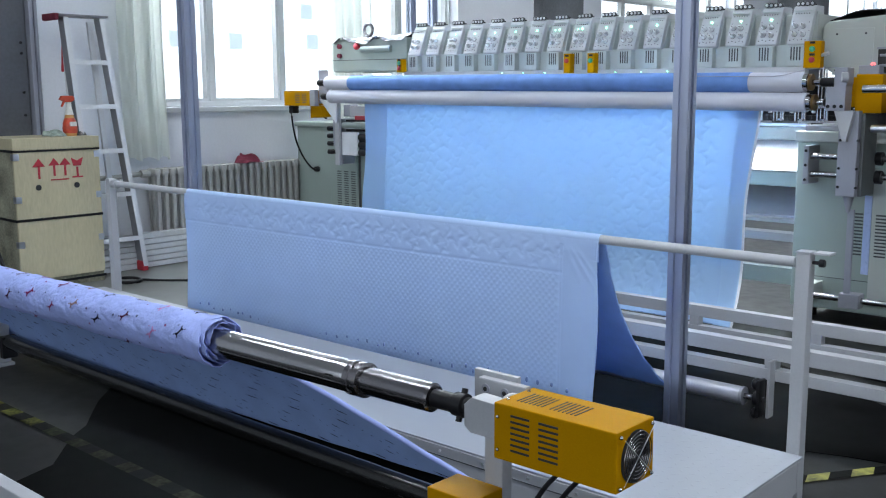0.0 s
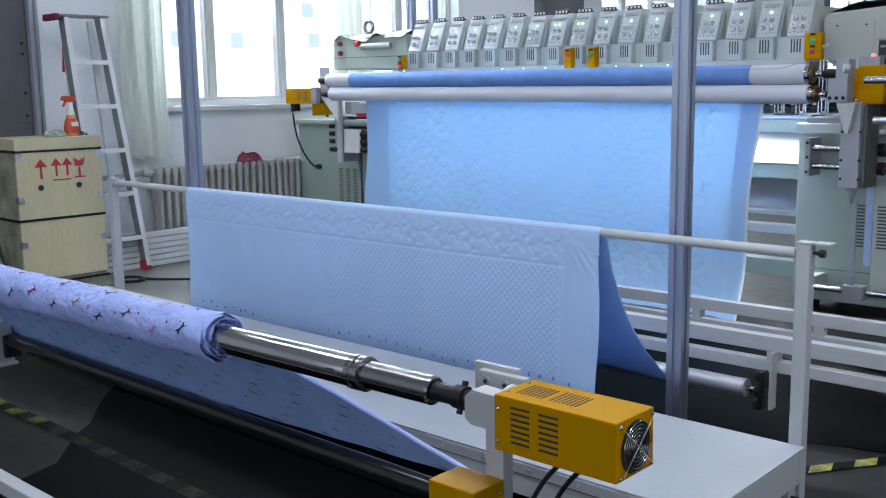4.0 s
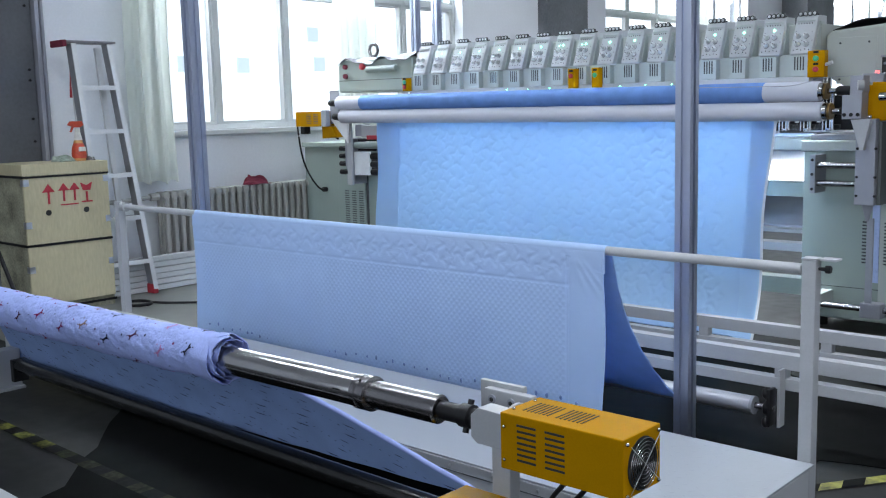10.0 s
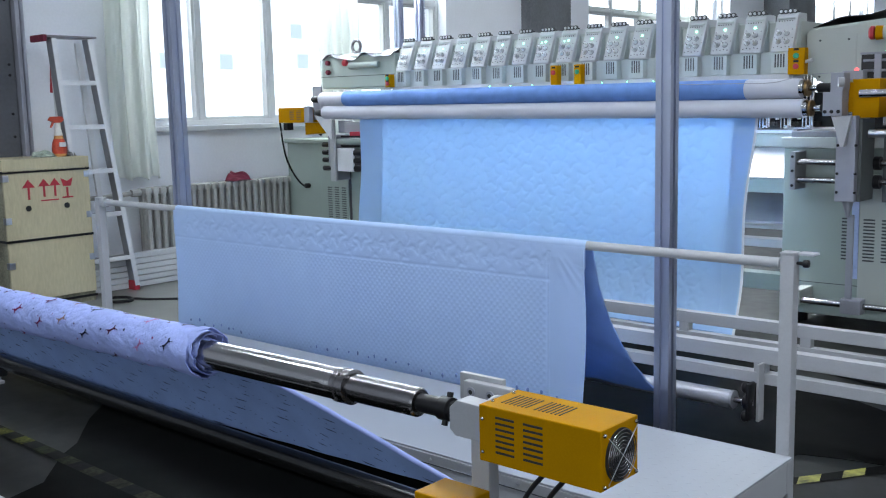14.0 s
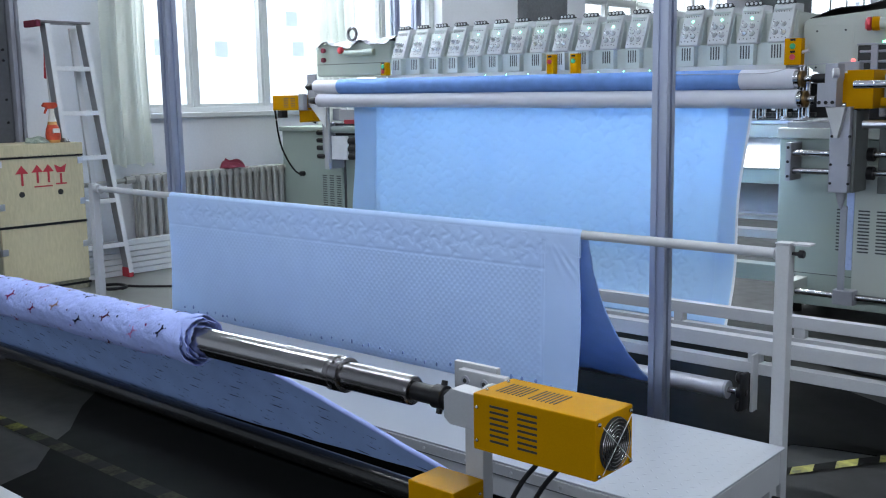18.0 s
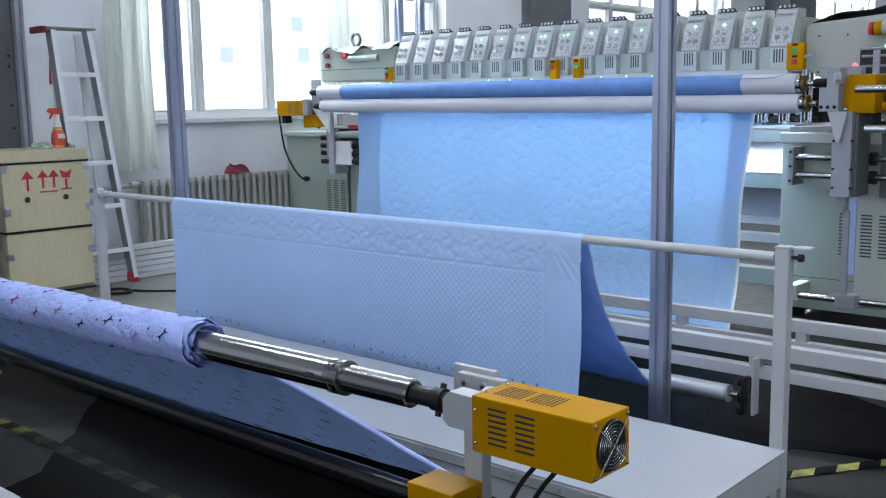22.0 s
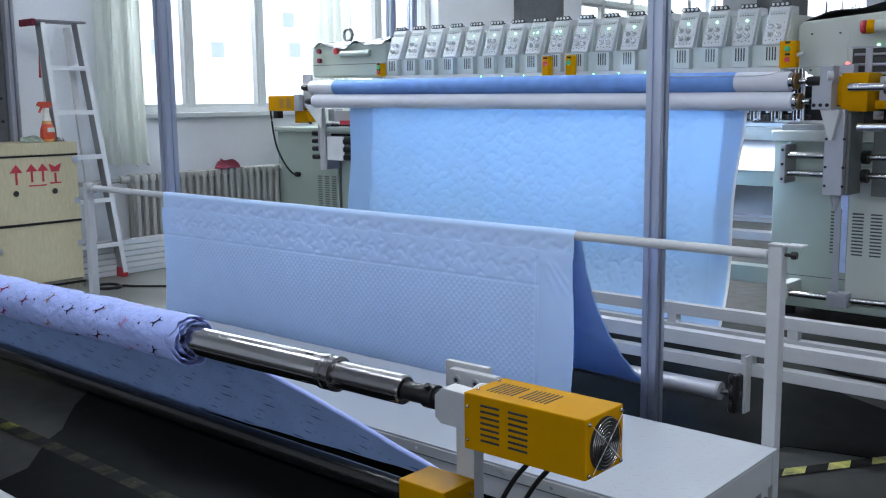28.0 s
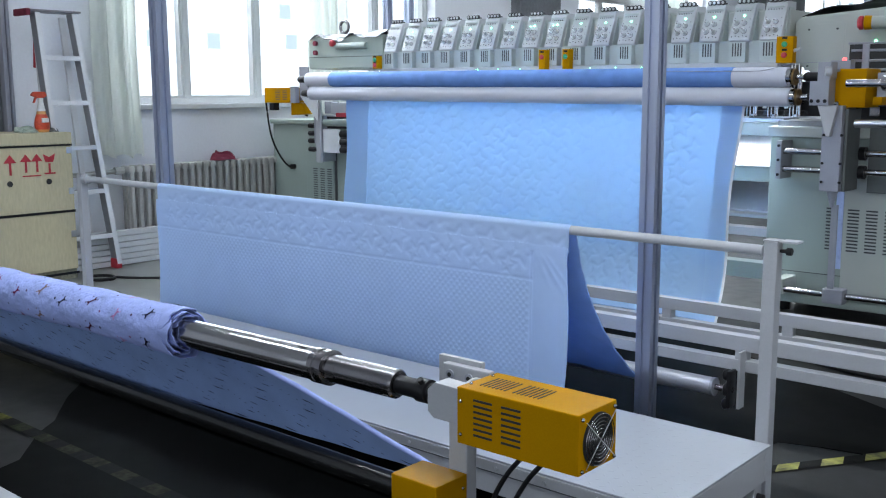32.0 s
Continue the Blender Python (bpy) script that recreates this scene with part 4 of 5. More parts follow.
ROLL_AT = on_axis(-2.24)
roll = thing("cloth_roll", ROLL_AT, "lilac-blue embroidered cloth wound on a polished steel shaft", "cloth roll", plan=WINDER)
part("shaft", lathe([(0, 0.037), (0.002, 0.038), (2.302, 0.038), (2.305, 0.037)], on_axis(-4.0), AX, 40), M_STEEL, roll, "polished steel shaft", smooth=40)
col = part("collar", lathe([(0, 0.039), (0.002, 0.042), (0.016, 0.042), (0.018, 0.0395), (0.028, 0.0395), (0.03, 0.042), (0.046, 0.042), (0.048, 0.034)], on_axis(-1.70), AX, 40), M_STEEL2, roll, "turned steel collar", smooth=40)
for k in range(4):
    a = k * math.tau / 4 + 0.6
    n = Vector((0, math.cos(a), math.sin(a)))
    p = on_axis(-1.677) + n * 0.0385
    part("set_screw", rod(p, p + n * 0.003, 0.004, 8), M_BLACK, col)
for k in range(3):
    a = k * math.tau / 3 + 0.9
    n = Vector((0, math.cos(a), math.sin(a)))
    p = on_axis(-1.745) + n * 0.0372
    part("slot", rod(p - AX * 0.013 + n * 0.0009, p + AX * 0.013 + n * 0.0009, 0.0022, 6), M_BLACK, roll)
part("spindle", lathe([(0, 0.033), (0.209, 0.033), (0.214, 0.029)], on_axis(-1.655), AX, 36), M_STEEL2, roll, "dull steel spindle", smooth=20)
cp = part("coupling", lathe([(0, 0.021), (0.06, 0.021), (0.062, 0.026), (0.09, 0.026), (0.092, 0.02), (0.142, 0.019)], on_axis(-1.44), AX, 20), M_BLACK, roll, "black universal coupling", smooth=40)
for a, h in ((-1.9, 0.012), (1.25, 0.012)):
    n = Vector((0, math.cos(a), math.sin(a)))
    p = on_axis(-1.362) + n * 0.024
    part("clamp_bolt", rod(p, p + n * h, 0.007, 8), M_BLACK, cp)

RND = random.Random(5)


def roll_radius(x, a):
    return 0.066 + 0.0035 * np.clip((-2.6 - x) / 1.2, 0, 1) + 0.0014 * np.sin(x * 21 + 2 * np.sin(a)) + 0.0012 * np.sin(3 * a + x * 9) + 0.0009 * np.sin(5 * a - x * 33) + 0.0006 * np.sin(7 * a + 3 * np.sin(x * 31)) * np.sin(x * 47 + 2 * np.sin(3 * a))


ROLL_STARS = [(-2.36 - i * 0.0762, (k + 0.5 * (i % 2)) * 0.0691, 0.030, RND.uniform(0, 6)) for i in range(22) for k in range(7)]


def roll_place(u, v):
    x = -3.98 + (-2.245 + 3.98) * u
    a = v * math.tau
    r = roll_radius(x, a) + groove(star_field(x, a * 0.066, ROLL_STARS), 0.0050, 0.0013) + 0.0005 * np.sin(x * 160 + 3 * np.sin(a * 5)) * np.sin(a * 11 + 4 * np.sin(x * 40))
    r = r * (1 - 0.10 * np.clip((u - 0.985) / 0.015, 0, 1))
    x = x + np.where(u > 0.97, 0.008 * np.sin(2 * a + 1), 0)
    b = A0.z + (x - A0.x) * AX.z / AX.x
    return x, YS + r * np.cos(a), b + r * np.sin(a)


part("wound_cloth", sheet(520, 120, roll_place), M_LILAC, roll, "lilac-blue embroidered cloth", smooth=70)
# rough layered edge at the roll's end
for i in range(7):
    r0 = 0.041 + i * 0.0042

    def edge_place(u, v, r0=r0, i=i):
        a = v * math.tau
        r = r0 + (0.0022 + 0.0016 * u) * np.sin(3 * a + i * 1.7) + 0.0014 * np.sin(5 * a + i) + 0.0008 * np.sin(11 * a + 2 * i)
        x = -2.262 + u * (0.032 + 0.013 * np.sin(2 * a + i * 2.1) + 0.007 * np.sin(5 * a + i) + 0.003 * np.sin(13 * a + i))
        return x, YS + r * np.cos(a), ROLL_AT.z + r * np.sin(a) + 0 * x
    part("cloth_layer", sheet(8, 72, edge_place, 0.0022), M_LILAC, roll, smooth=70)

# embroidered motifs round the roll: paired pennants with dots, a colour a column
THREADS = [material("thread_" + n, c, 0.7, vary=0.15, scale=60, spec=0.12) for n, c in (
    ("navy", (0.010, 0.010, 0.035)), ("pink", (0.50, 0.22, 0.46)), ("maroon", (0.06, 0.008, 0.035)), ("tan", (0.27, 0.17, 0.16)), ("crimson", (0.20, 0.010, 0.085)))]


def roll_point(x, a, lift=0.0030):
    r = float(roll_radius(np.array(x), np.array(a))) + lift
    return Vector((x, YS + r * math.cos(a), A0.z + (x - A0.x) * AX.z / AX.x + r * math.sin(a)))


def motif(x, a, s, mat, parent, at_point, lean):
    """A small embroidered figure: a slanted bar with four spread legs and dots at the sides."""
    bm = bmesh.new()
    c, n = math.cos(lean), math.sin(lean)

    def face(pts):
        bm.faces.new([bm.verts.new(at_point(x + (c * p - n * q) * s, a + (n * p + c * q) * s / 0.066)) for p, q in pts])
    face([(-0.015, -0.0036), (0.015, -0.0030), (0.015, 0.0036), (-0.015, 0.0030)])
    for sx in (-1, 1):
        for sy in (-1, 1):
            q = [(0.0085 * sx, 0.001 * sy), (0.0155 * sx, 0.0005 * sy), (0.0205 * sx, 0.0078 * sy), (0.0145 * sx, 0.0088 * sy)]
            face(q if sx * sy > 0 else q[::-1])
    for p, q in ((0.024, 0.012), (-0.024, -0.010), (0.004, -0.021)):
        face([(p + 0.0026 * math.cos(k * 1.05), q + 0.0026 * math.sin(k * 1.05)) for k in range(6)])
    part("motif", bm, mat, parent)


COLUMN = (0, 1, 2, 0, 3, 4, 4, 2, 4, 4, 0, 4)
for i in range(12):
    for k in range(5):
        motif(-2.325 - i * 0.1455 + RND.uniform(-0.006, 0.006), k * math.tau / 5 + 0.35 * (i % 2) + 0.2 + RND.uniform(-0.06, 0.06), RND.uniform(0.86, 1.0), THREADS[COLUMN[i]], roll, roll_point, -RND.uniform(0.5, 0.9))
# loose dots between the columns
for i in range(11):
    for k in range(7):
        x, a = -2.40 - i * 0.1455 + RND.uniform(-0.03, 0.03), k * math.tau / 7 + RND.uniform(-0.2, 0.2)
        bm = bmesh.new()
        r = RND.uniform(0.0025, 0.0045)
        bm.faces.new([bm.verts.new(roll_point(x + r * math.cos(t * 1.05), a + r * math.sin(t * 1.05) / 0.066)) for t in range(6)])
        part("thread_dot", bm, THREADS[(0, 0, 2, 4)[(i + k) % 4]], roll)

# cloth hanging from the guide tube up to the roll
def web_place(u, v):
    right = -2.27 + 0.80 * v ** 1.15
    left = -4.0
    x = left + (right - left) * u
    z0 = A0.z + (x - A0.x) * AX.z / AX.x
    sagz = -0.012 * np.sin(v * math.pi) * (0.5 + 0.5 * np.sin(x * 4))
    y = YS + 0.062 + (1.756 - YS - 0.062) * v + 0.016 * np.sin(v * math.pi) + 0.002 * np.sin(x * 24 + v * 9)
    z = z0 - 0.01 + (0.106 - z0 + 0.01) * v + sagz + 0.06 * np.clip(u - 0.55, 0, 1) * v
    return x, y, z


web = thing("cloth_web", (-2.9, 1.7, 0.07), "back of lilac-blue embroidered cloth running up to the roll", "cloth", plan=WINDER)
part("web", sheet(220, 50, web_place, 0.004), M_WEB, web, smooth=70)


hem = [Vector([float(c) for c in web_place(np.array(1.0), np.array(v))]) for v in np.linspace(0.06, 0.97, 12)]
part("hem", pipe([p + Vector((0.002, -0.002, 0.002)) for p in hem], 0.0065, 8), M_LILAC, web, "rolled lighter hem of the cloth", smooth=60)


def web_point(u, v, off=0.0025):
    p = [float(c) for c in web_place(np.array(u), np.array(v))]
    return Vector((p[0], p[1] - off - 0.005, p[2] - off * 0.4 - 0.002))


M_NAVY = THREADS[0]
for i in range(22):
    u = 0.04 + i * 0.044
    for k in range(5):
        v = 0.12 + k * 0.19 + 0.08 * (i % 2)
        if v > 0.97:
            continue
        du = 0.007 if (i + k) % 2 else 0.0035
        bm = bmesh.new()
        bm.faces.new([bm.verts.new(web_point(u + c * du, v + d, 0.003)) for c, d in ((-1, -0.014), (1, 0.002), (1.2, 0.013), (-0.7, 0.002))])
        part("thread_dash", bm, M_NAVY, web)
bm = bmesh.new()
for i in range(11):
    for k in range(26):
        u, v = 0.06 + i * 0.088, 0.08 + k * 0.034
        bm.faces.new([bm.verts.new(web_point(u + 0.0012 * math.cos(t * 1.26), v + 0.005 * math.sin(t * 1.26), 0.003)) for t in range(5)])
tagged(part("stitch_dots", bm, M_NAVY, web), kind="stuff")

# drive with yellow cover
MX0, MX1, MY0, MY1, MZ0, MZ1 = -1.222, -0.937, 1.485, 1.615, 0.352, 0.468
dr = thing("drive_motor", (-1.1, YS, 0.40), "yellow ventilated drive motor cover with a black fan", "motor", plan=WINDER)
bm = box(MX0, MX1, MY0, MY1, MZ0, MZ1, 0.0025)
part("cover", bm, M_YELLOW, dr)
for col0 in (-1.180, -1.112):
    for k in range(7):
        z = 0.375 + k * 0.0118
        part("slot", box(col0, col0 + 0.046, MY0 - 0.0012, MY0 + 0.001, z, z + 0.0047, 0.0005), M_DARK, dr, "dark vent slot")
for col0 in (-1.192, -1.112):
    for k in range(7):
        x = col0 + k * 0.0098
        part("slot", box(x, x + 0.0032, MY0 + 0.034, MY1 - 0.034, MZ1 - 0.001, MZ1 + 0.0011, 0.0005), M_DARK, dr, "dark vent slot")
for y in (MY0 + 0.010, MY1 - 0.010):
    for z in (MZ0 + 0.008, MZ1 - 0.010):
        part("screw", ball((MX1 + 0.002, y, z), 0.0042, seg=10), M_STEEL, dr, "bright screw", smooth=60)
for z in (MZ0 + 0.02, MZ1 - 0.028):
    part("screw", ball((MX0 + 0.010, MY0 - 0.001, z), 0.0038, seg=10), M_STEEL, dr, smooth=60)
for y in (MY0 + 0.03, MY1 - 0.03):
    part("screw", ball((MX0 + 0.012, y, MZ1 + 0.001), 0.0038, seg=10), M_STEEL, dr, smooth=60)
FC = Vector((MX1, (MY0 + MY1) / 2, (MZ0 + MZ1) / 2 - 0.002))
fan = part("fan", rod(FC - Vector((0.004, 0, 0)), FC + Vector((0.0012, 0, 0)), 0.051, 36), M_DARK, dr, "black fan opening", smooth=40)
for k in range(7):
    a = k * math.tau / 7
    d, e = Vector((0, math.cos(a), math.sin(a))), Vector((0, -math.sin(a), math.cos(a)))
    bm = bmesh.new()
    bm.faces.new([bm.verts.new(FC + Vector((0.0016, 0, 0)) + p) for p in (d * 0.014 - e * 0.004, d * 0.047 - e * 0.004, d * 0.046 + e * 0.018, d * 0.014 + e * 0.006)])
    part("blade", bm, M_BLACK, fan)
for r in (0.049, 0.042, 0.035, 0.028, 0.021, 0.014):
    pts = [FC + Vector((0.006, r * math.cos(t * math.tau / 20), r * math.sin(t * math.tau / 20))) for t in range(21)]
    part("guard_ring", pipe(pts, 0.0011, 6), M_STEEL, fan, "chrome wire guard ring", smooth=60)
for sy, sz in ((1, 1), (1, -1)):
    d = Vector((0, 0.050 * sy, 0.045 * sz))
    part("guard_bar", rod(FC + Vector((0.0075, 0, 0)) - d, FC + Vector((0.0075, 0, 0)) + d, 0.0008, 6), M_ALUW, fan, "chrome guard wire", smooth=60)
part("gear_block", prism([(-1.303, 0.400), (-1.287, 0.388), (-1.2225, 0.388), (-1.2225, 0.462), (-1.283, 0.464), (-1.303, 0.446)], "y", 1.488, 1.532, bevel=0.002), M_WHITE, dr, "white painted bearing block")
part("flange", lathe([(0, 0.050), (0.002, 0.052), (0.008, 0.052), (0.010, 0.050)], (-1.2325, 1.545, 0.418), (1, 0, 0), 28), M_WHITE, dr, "round white flange", smooth=40)
part("neck", box(-1.29, -1.23, 1.5325, 1.5755, 0.392, 0.44, 0.003), M_WHITE, dr)
part("mount_plate", box(-1.380, -1.262, 1.6125, 1.626, 0.400, 0.481, 0.002), M_WHITE, dr, "white mounting plate")
part("mount_block", box(-1.352, -1.226, 1.592, 1.612, 0.412, 0.471, 0.003), M_WHITE, dr, "white clamping block")
for x in (-1.330, -1.278):
    part("socket_bolt", lathe([(0, 0.0105), (0.003, 0.0105), (0.0035, 0.007), (0.0036, 0.002)], (x, 1.592, 0.449), (0, -1, 0), 14), M_GREYM, dr, "socket head bolt", smooth=40)
    part("hex_socket", rod((x, 1.589, 0.449), (x, 1.5875, 0.449), 0.0055, 6), M_DARK, dr)
for k in range(2):
    x = -1.095 + k * 0.050
    part("cable", pipe([(x, 1.55, MZ0 + 0.004), (x - 0.012, 1.55, MZ0 - 0.02), (x - 0.055, 1.555, 0.285), (x - 0.10, 1.56, 0.21), (x - 0.14, 1.565, 0.05), (x - 0.14, 1.56, GROUND + 0.048)], 0.0055, 8), M_BLACK, dr, "black cable", smooth=50)
lb = thing("control_box", (-1.34, 1.54, 0.1), "small yellow junction box below the drive motor", "box", plan=WINDER)
part("cover", box(-1.396, -1.270, 1.475, 1.575, 0.10, 0.247, 0.0025), M_YELLOW, lb)
for z in (0.22, 0.13):
    part("screw", ball((-1.2695, 1.56, z), 0.0035, seg=10), M_STEEL, lb, smooth=60)
part("foot", box(-1.31, -1.29, 1.48, 1.56, GROUND + 0.0405, 0.0995, 0.003), M_WHITE, lb)


# ---- multi-head quilting and embroidery machine ----
HY = 4.56                         # front of the head covers
HX0, PITCH, HEADS = -4.357, 0.1524, 17
mc = thing("embroidery_machine", (-3.1, 4.9, 0), "cream multi-head embroidery machine with seventeen sewing heads", "machine")


def level(bm):
    """Shears the head beam out of level to fit the camera's view."""
    for v in bm.verts:
        v.co.z += 0.007 * (-3.1 - v.co.x)
    return bm


beam = part("beam", level(box(-4.46, -1.86, 4.66, 5.0, 1.185, 1.43, 0.006)), M_CREAM, mc, "cream head beam")
part("light_strip", level(box(-4.43, -1.87, 4.555, 4.60, 1.154, 1.186, 0.002)), M_WHITE, mc, "white strip below the heads")
part("apron", level(box(-4.44, -1.86, 4.6, 4.66, 1.186, 1.29, 0.003)), M_HEADLOW, mc)
M_KNOB = material("white_tension_knob", (0.66, 0.68, 0.70), 0.35, vary=0.06, scale=30)
M_SEAT = material("grey_knob_seat", (0.27, 0.28, 0.30), 0.5, vary=0.1)
M_SLOT = material("dark_slot", (0.05, 0.055, 0.06), 0.5, vary=0.1)


def build_head(i):
    x = HX0 + i * PITCH
    w = 0.051
    bm = prism([(4.70, 1.285), (4.575, 1.285), (4.568, 1.292), (4.640, 1.462), (4.655, 1.468), (4.74, 1.468), (4.74, 1.285)], "x", x - w, x + w, bevel=0.004)
    h = part("head", level(bm), M_HEAD, mc, "white sewing head with tension knobs")
    # along the slanted face
    up = Vector((0, 0.072, 0.170)).normalized()
    out = Vector((0, -0.170, 0.072)).normalized()
    base = Vector((x, 4.568, 1.292))

    def face(dx, s, lift=0.0):
        return base + Vector((dx, 0, 0)) + up * s + out * lift
    for dx, s, r in ((-0.022, 0.047, 0.0125), (0.018, 0.045, 0.0125), (-0.026, 0.088, 0.0118), (0.012, 0.086, 0.0118)):
        p = face(dx, s)
        part("knob_seat", level(lathe([(0, r * 1.12), (0.002, r * 1.12), (0.0022, r)], p, out, 14)), M_SEAT, h)
        part("knob", level(lathe([(0.0023, r * 0.9), (0.006, r * 0.92), (0.007, r * 0.72), (0.017, r * 0.66), (0.0195, r * 0.74), (0.022, r * 0.70), (0.0235, r * 0.45)], p, out, 14)), M_KNOB, h, smooth=40)
        part("knob_stud", level(rod(p + out * 0.023, p + out * 0.0275, r * 0.22, 8)), M_STEEL2, h, smooth=40)
    for k in range(6):
        p = face(-0.034 + k * 0.0125, 0.150)
        part("eyelet", level(rod(p, p + out * 0.003, 0.0024, 8)), M_SLOT, h)
        if k < 5:
            p = face(-0.038 + k * 0.018, 0.017 + 0.004 * (k % 2))
            part("screw", level(rod(p, p + out * 0.002, 0.0026, 8)), M_SLOT, h)
    for dx, s in ((-0.044, 0.068), (0.042, 0.064), (-0.006, 0.066), (0.036, 0.106), (-0.040, 0.112)):
        p = face(dx, s)
        part("screw", level(rod(p, p + out * 0.0015, 0.0028, 8)), M_SEAT, h)
    part("thread_guide", level(box(x - 0.040, x + 0.040, 4.622, 4.630, 1.440, 1.446, 0.001)), M_HEADLOW, h)
    for k in range(4):
        p = Vector((x - 0.033 + k * 0.022, 4.646, 1.476))
        w_ = part("thread_wheel", level(rod(p - Vector((0, 0.007, 0)), p + Vector((0, 0.006, 0)), 0.0118, 12)), M_SLOT, h, smooth=40)
        part("wheel_cap", level(ball(p - Vector((0, 0.007, 0)), 0.0072, seg=10, squash=(1, 0.6, 1))), M_KNOB, w_, smooth=60)
    part("wheel_bar", level(box(x - 0.045, x + 0.045, 4.654, 4.668, 1.462, 1.474, 0.001)), M_BLACK, h)
    part("side_cheek", level(prism([(4.705, 1.290), (4.600, 1.290), (4.652, 1.440), (4.705, 1.440)], "x", x + 0.0512, x + 0.0562, bevel=0.001)), M_HEADLOW, h)
    if i not in (0, 16):
        p = face(0.004, 0.124)
        part("lamp", level(rod(p, p + out * 0.003, 0.0066, 12)), M_LEDG, h, "glowing green lamp")
        if i in (7, 8):
            p = face(-0.022, 0.122)
            part("lamp", level(rod(p, p + out * 0.003, 0.0045, 12)), M_LEDG, h, "glowing green lamp")
    cov = part("lower_cover", level(box(x - 0.042, x + 0.040, HY, 4.60, 1.187, 1.283, 0.003)), M_HEADLOW, mc, "pale cover with four slots")
    for k in range(4):
        xs = x - 0.026 + k * 0.0135
        part("slot", level(box(xs, xs + 0.0066, HY - 0.0008, HY + 0.002, 1.216, 1.277)), M_SLOT, cov)
    p = Vector((x + 0.105, 4.553, 1.172))
    if 4 <= i <= 11:
        part("lamp", level(ball(p, 0.004, seg=8)), M_LEDG, mc, "small green lamp")


for i in range(HEADS):
    build_head(i)


def switch_box(x, z0, z1, w, only=None, y=4.545):
    s = part("switch_box", level(box(x - w / 2, x + w / 2, y - 0.03, y + 0.014, z0, z1, 0.003)), M_YELLOW, mc, "yellow start and stop switch box")
    zc, h = (z0 + z1) / 2, (z1 - z0) / 4
    for dz, mat, lab in ((0.8, M_GREENB, "green button"), (-0.8, M_RED, "red button")):
        if only and only != lab.split()[0]:
            continue
        zb = zc + h * (0.5 if only else dz)
        part("button", level(lathe([(0, 0.013), (0.006, 0.013), (0.008, 0.010)], (x, y - 0.03, zb), (0, -1, 0), 12)), mat, s, lab, smooth=40)
    for dz in ((h * 1.55,) if only else (h * 1.75, -h * 0.02)):
        part("tag", level(box(x - 0.012, x + 0.012, y - 0.0312, y - 0.0298, zc + dz - 0.005, zc + dz + 0.005)), M_BLACK, s)
    return s


M_GREENB = material("green_button_plastic", (0.03, 0.35, 0.16), 0.35, vary=0.05)
switch_box(-4.432, 1.185, 1.265, 0.042)
switch_box(-3.165, 1.168, 1.272, 0.042, "red")
switch_box(-3.012, 1.168, 1.272, 0.042, "green")
switch_box(-1.825, 1.180, 1.300, 0.078)
part("thread_arm", level(rod((-1.79, 4.53, 1.235), (-1.755, 4.53, 1.245), 0.008, 10)), M_ALUW, mc, smooth=40)

# left end of the beam
lb2 = part("left_housing", level(prism([(-5.165, 1.20), (-5.165, 1.375), (-5.12, 1.405), (-4.462, 1.405), (-4.462, 1.19), (-5.15, 1.19)], "y", 4.62, 5.1, bevel=0.012)), M_GREEN, mc, "cream left end housing")
part("groove", level(box(-5.162, -4.47, 4.6185, 4.622, 1.268, 1.272)), M_SLOT, lb2)
part("motor_tube", level(rod((-4.87, 4.612, 1.338), (-4.60, 4.612, 1.338), 0.021, 18)), M_GREEN, lb2, smooth=40)
for z in (1.362, 1.300):
    part("button", level(rod((-5.085, 4.62, z), (-5.085, 4.60, z), 0.016, 12)), M_REDCLOTH, lb2, smooth=40)
part("stop_button", level(lathe([(0, 0.012), (0.015, 0.012), (0.016, 0.022), (0.03, 0.022), (0.036, 0.014)], (-4.905, 4.62, 1.358), (0, -1, 0), 16)), M_RED, lb2, "red stop button", smooth=40)
ring = [(-5.06 + 0.042 * math.cos(t * math.tau / 16), 4.86, 1.480 + 0.042 * math.sin(t * math.tau / 16)) for t in range(17)]
eb = part("eye_bolt", level(pipe(ring, 0.011, 10)), M_STEEL2, mc, "steel lifting eye bolt", smooth=60)
part("stem", level(lathe([(0, 0.035), (0.012, 0.035), (0.016, 0.016), (0.036, 0.014)], (-5.06, 4.86, 1.41), (0, 0, 1), 16)), M_STEEL2, eb, smooth=40)
M_FOIL = material("crumpled_clear_film", (0.20, 0.205, 0.24), 0.25, vary=0.2, scale=18, bump=0.6, bscale=40)


def film_place(u, v):
    x = -5.15 + 0.70 * u
    y = 4.60 + 0.5 * v
    z = 1.416 + 0.010 * np.sin(x * 37 + 3 * np.sin(y * 20)) * np.sin(y * 31) + 0.022 * np.clip(u - 0.7, 0, 1) * 3 - 0.05 * np.clip(0.10 - v, 0, 1) * (5 + 4 * np.sin(x * 19))
    return x, y, z + 0.007 * (-3.1 - x)


part("dust_cover", sheet(60, 40, film_place, 0.002), M_FOIL, mc, "crumpled grey plastic film", smooth=30)

# right end of the beam
rb = part("right_housing", level(prism([(-1.855, 1.19), (-1.855, 1.375), (-1.83, 1.395), (-0.9, 1.465), (-0.9, 1.085), (-1.69, 1.085), (-1.72, 1.11)], "y", 4.70, 5.2, bevel=0.012)), M_CREAM, mc, "cream right end housing")
part("cover_panel", level(box(-1.80, -1.62, 4.697, 4.702, 1.15, 1.36, 0.001)), M_CREAM, rb)
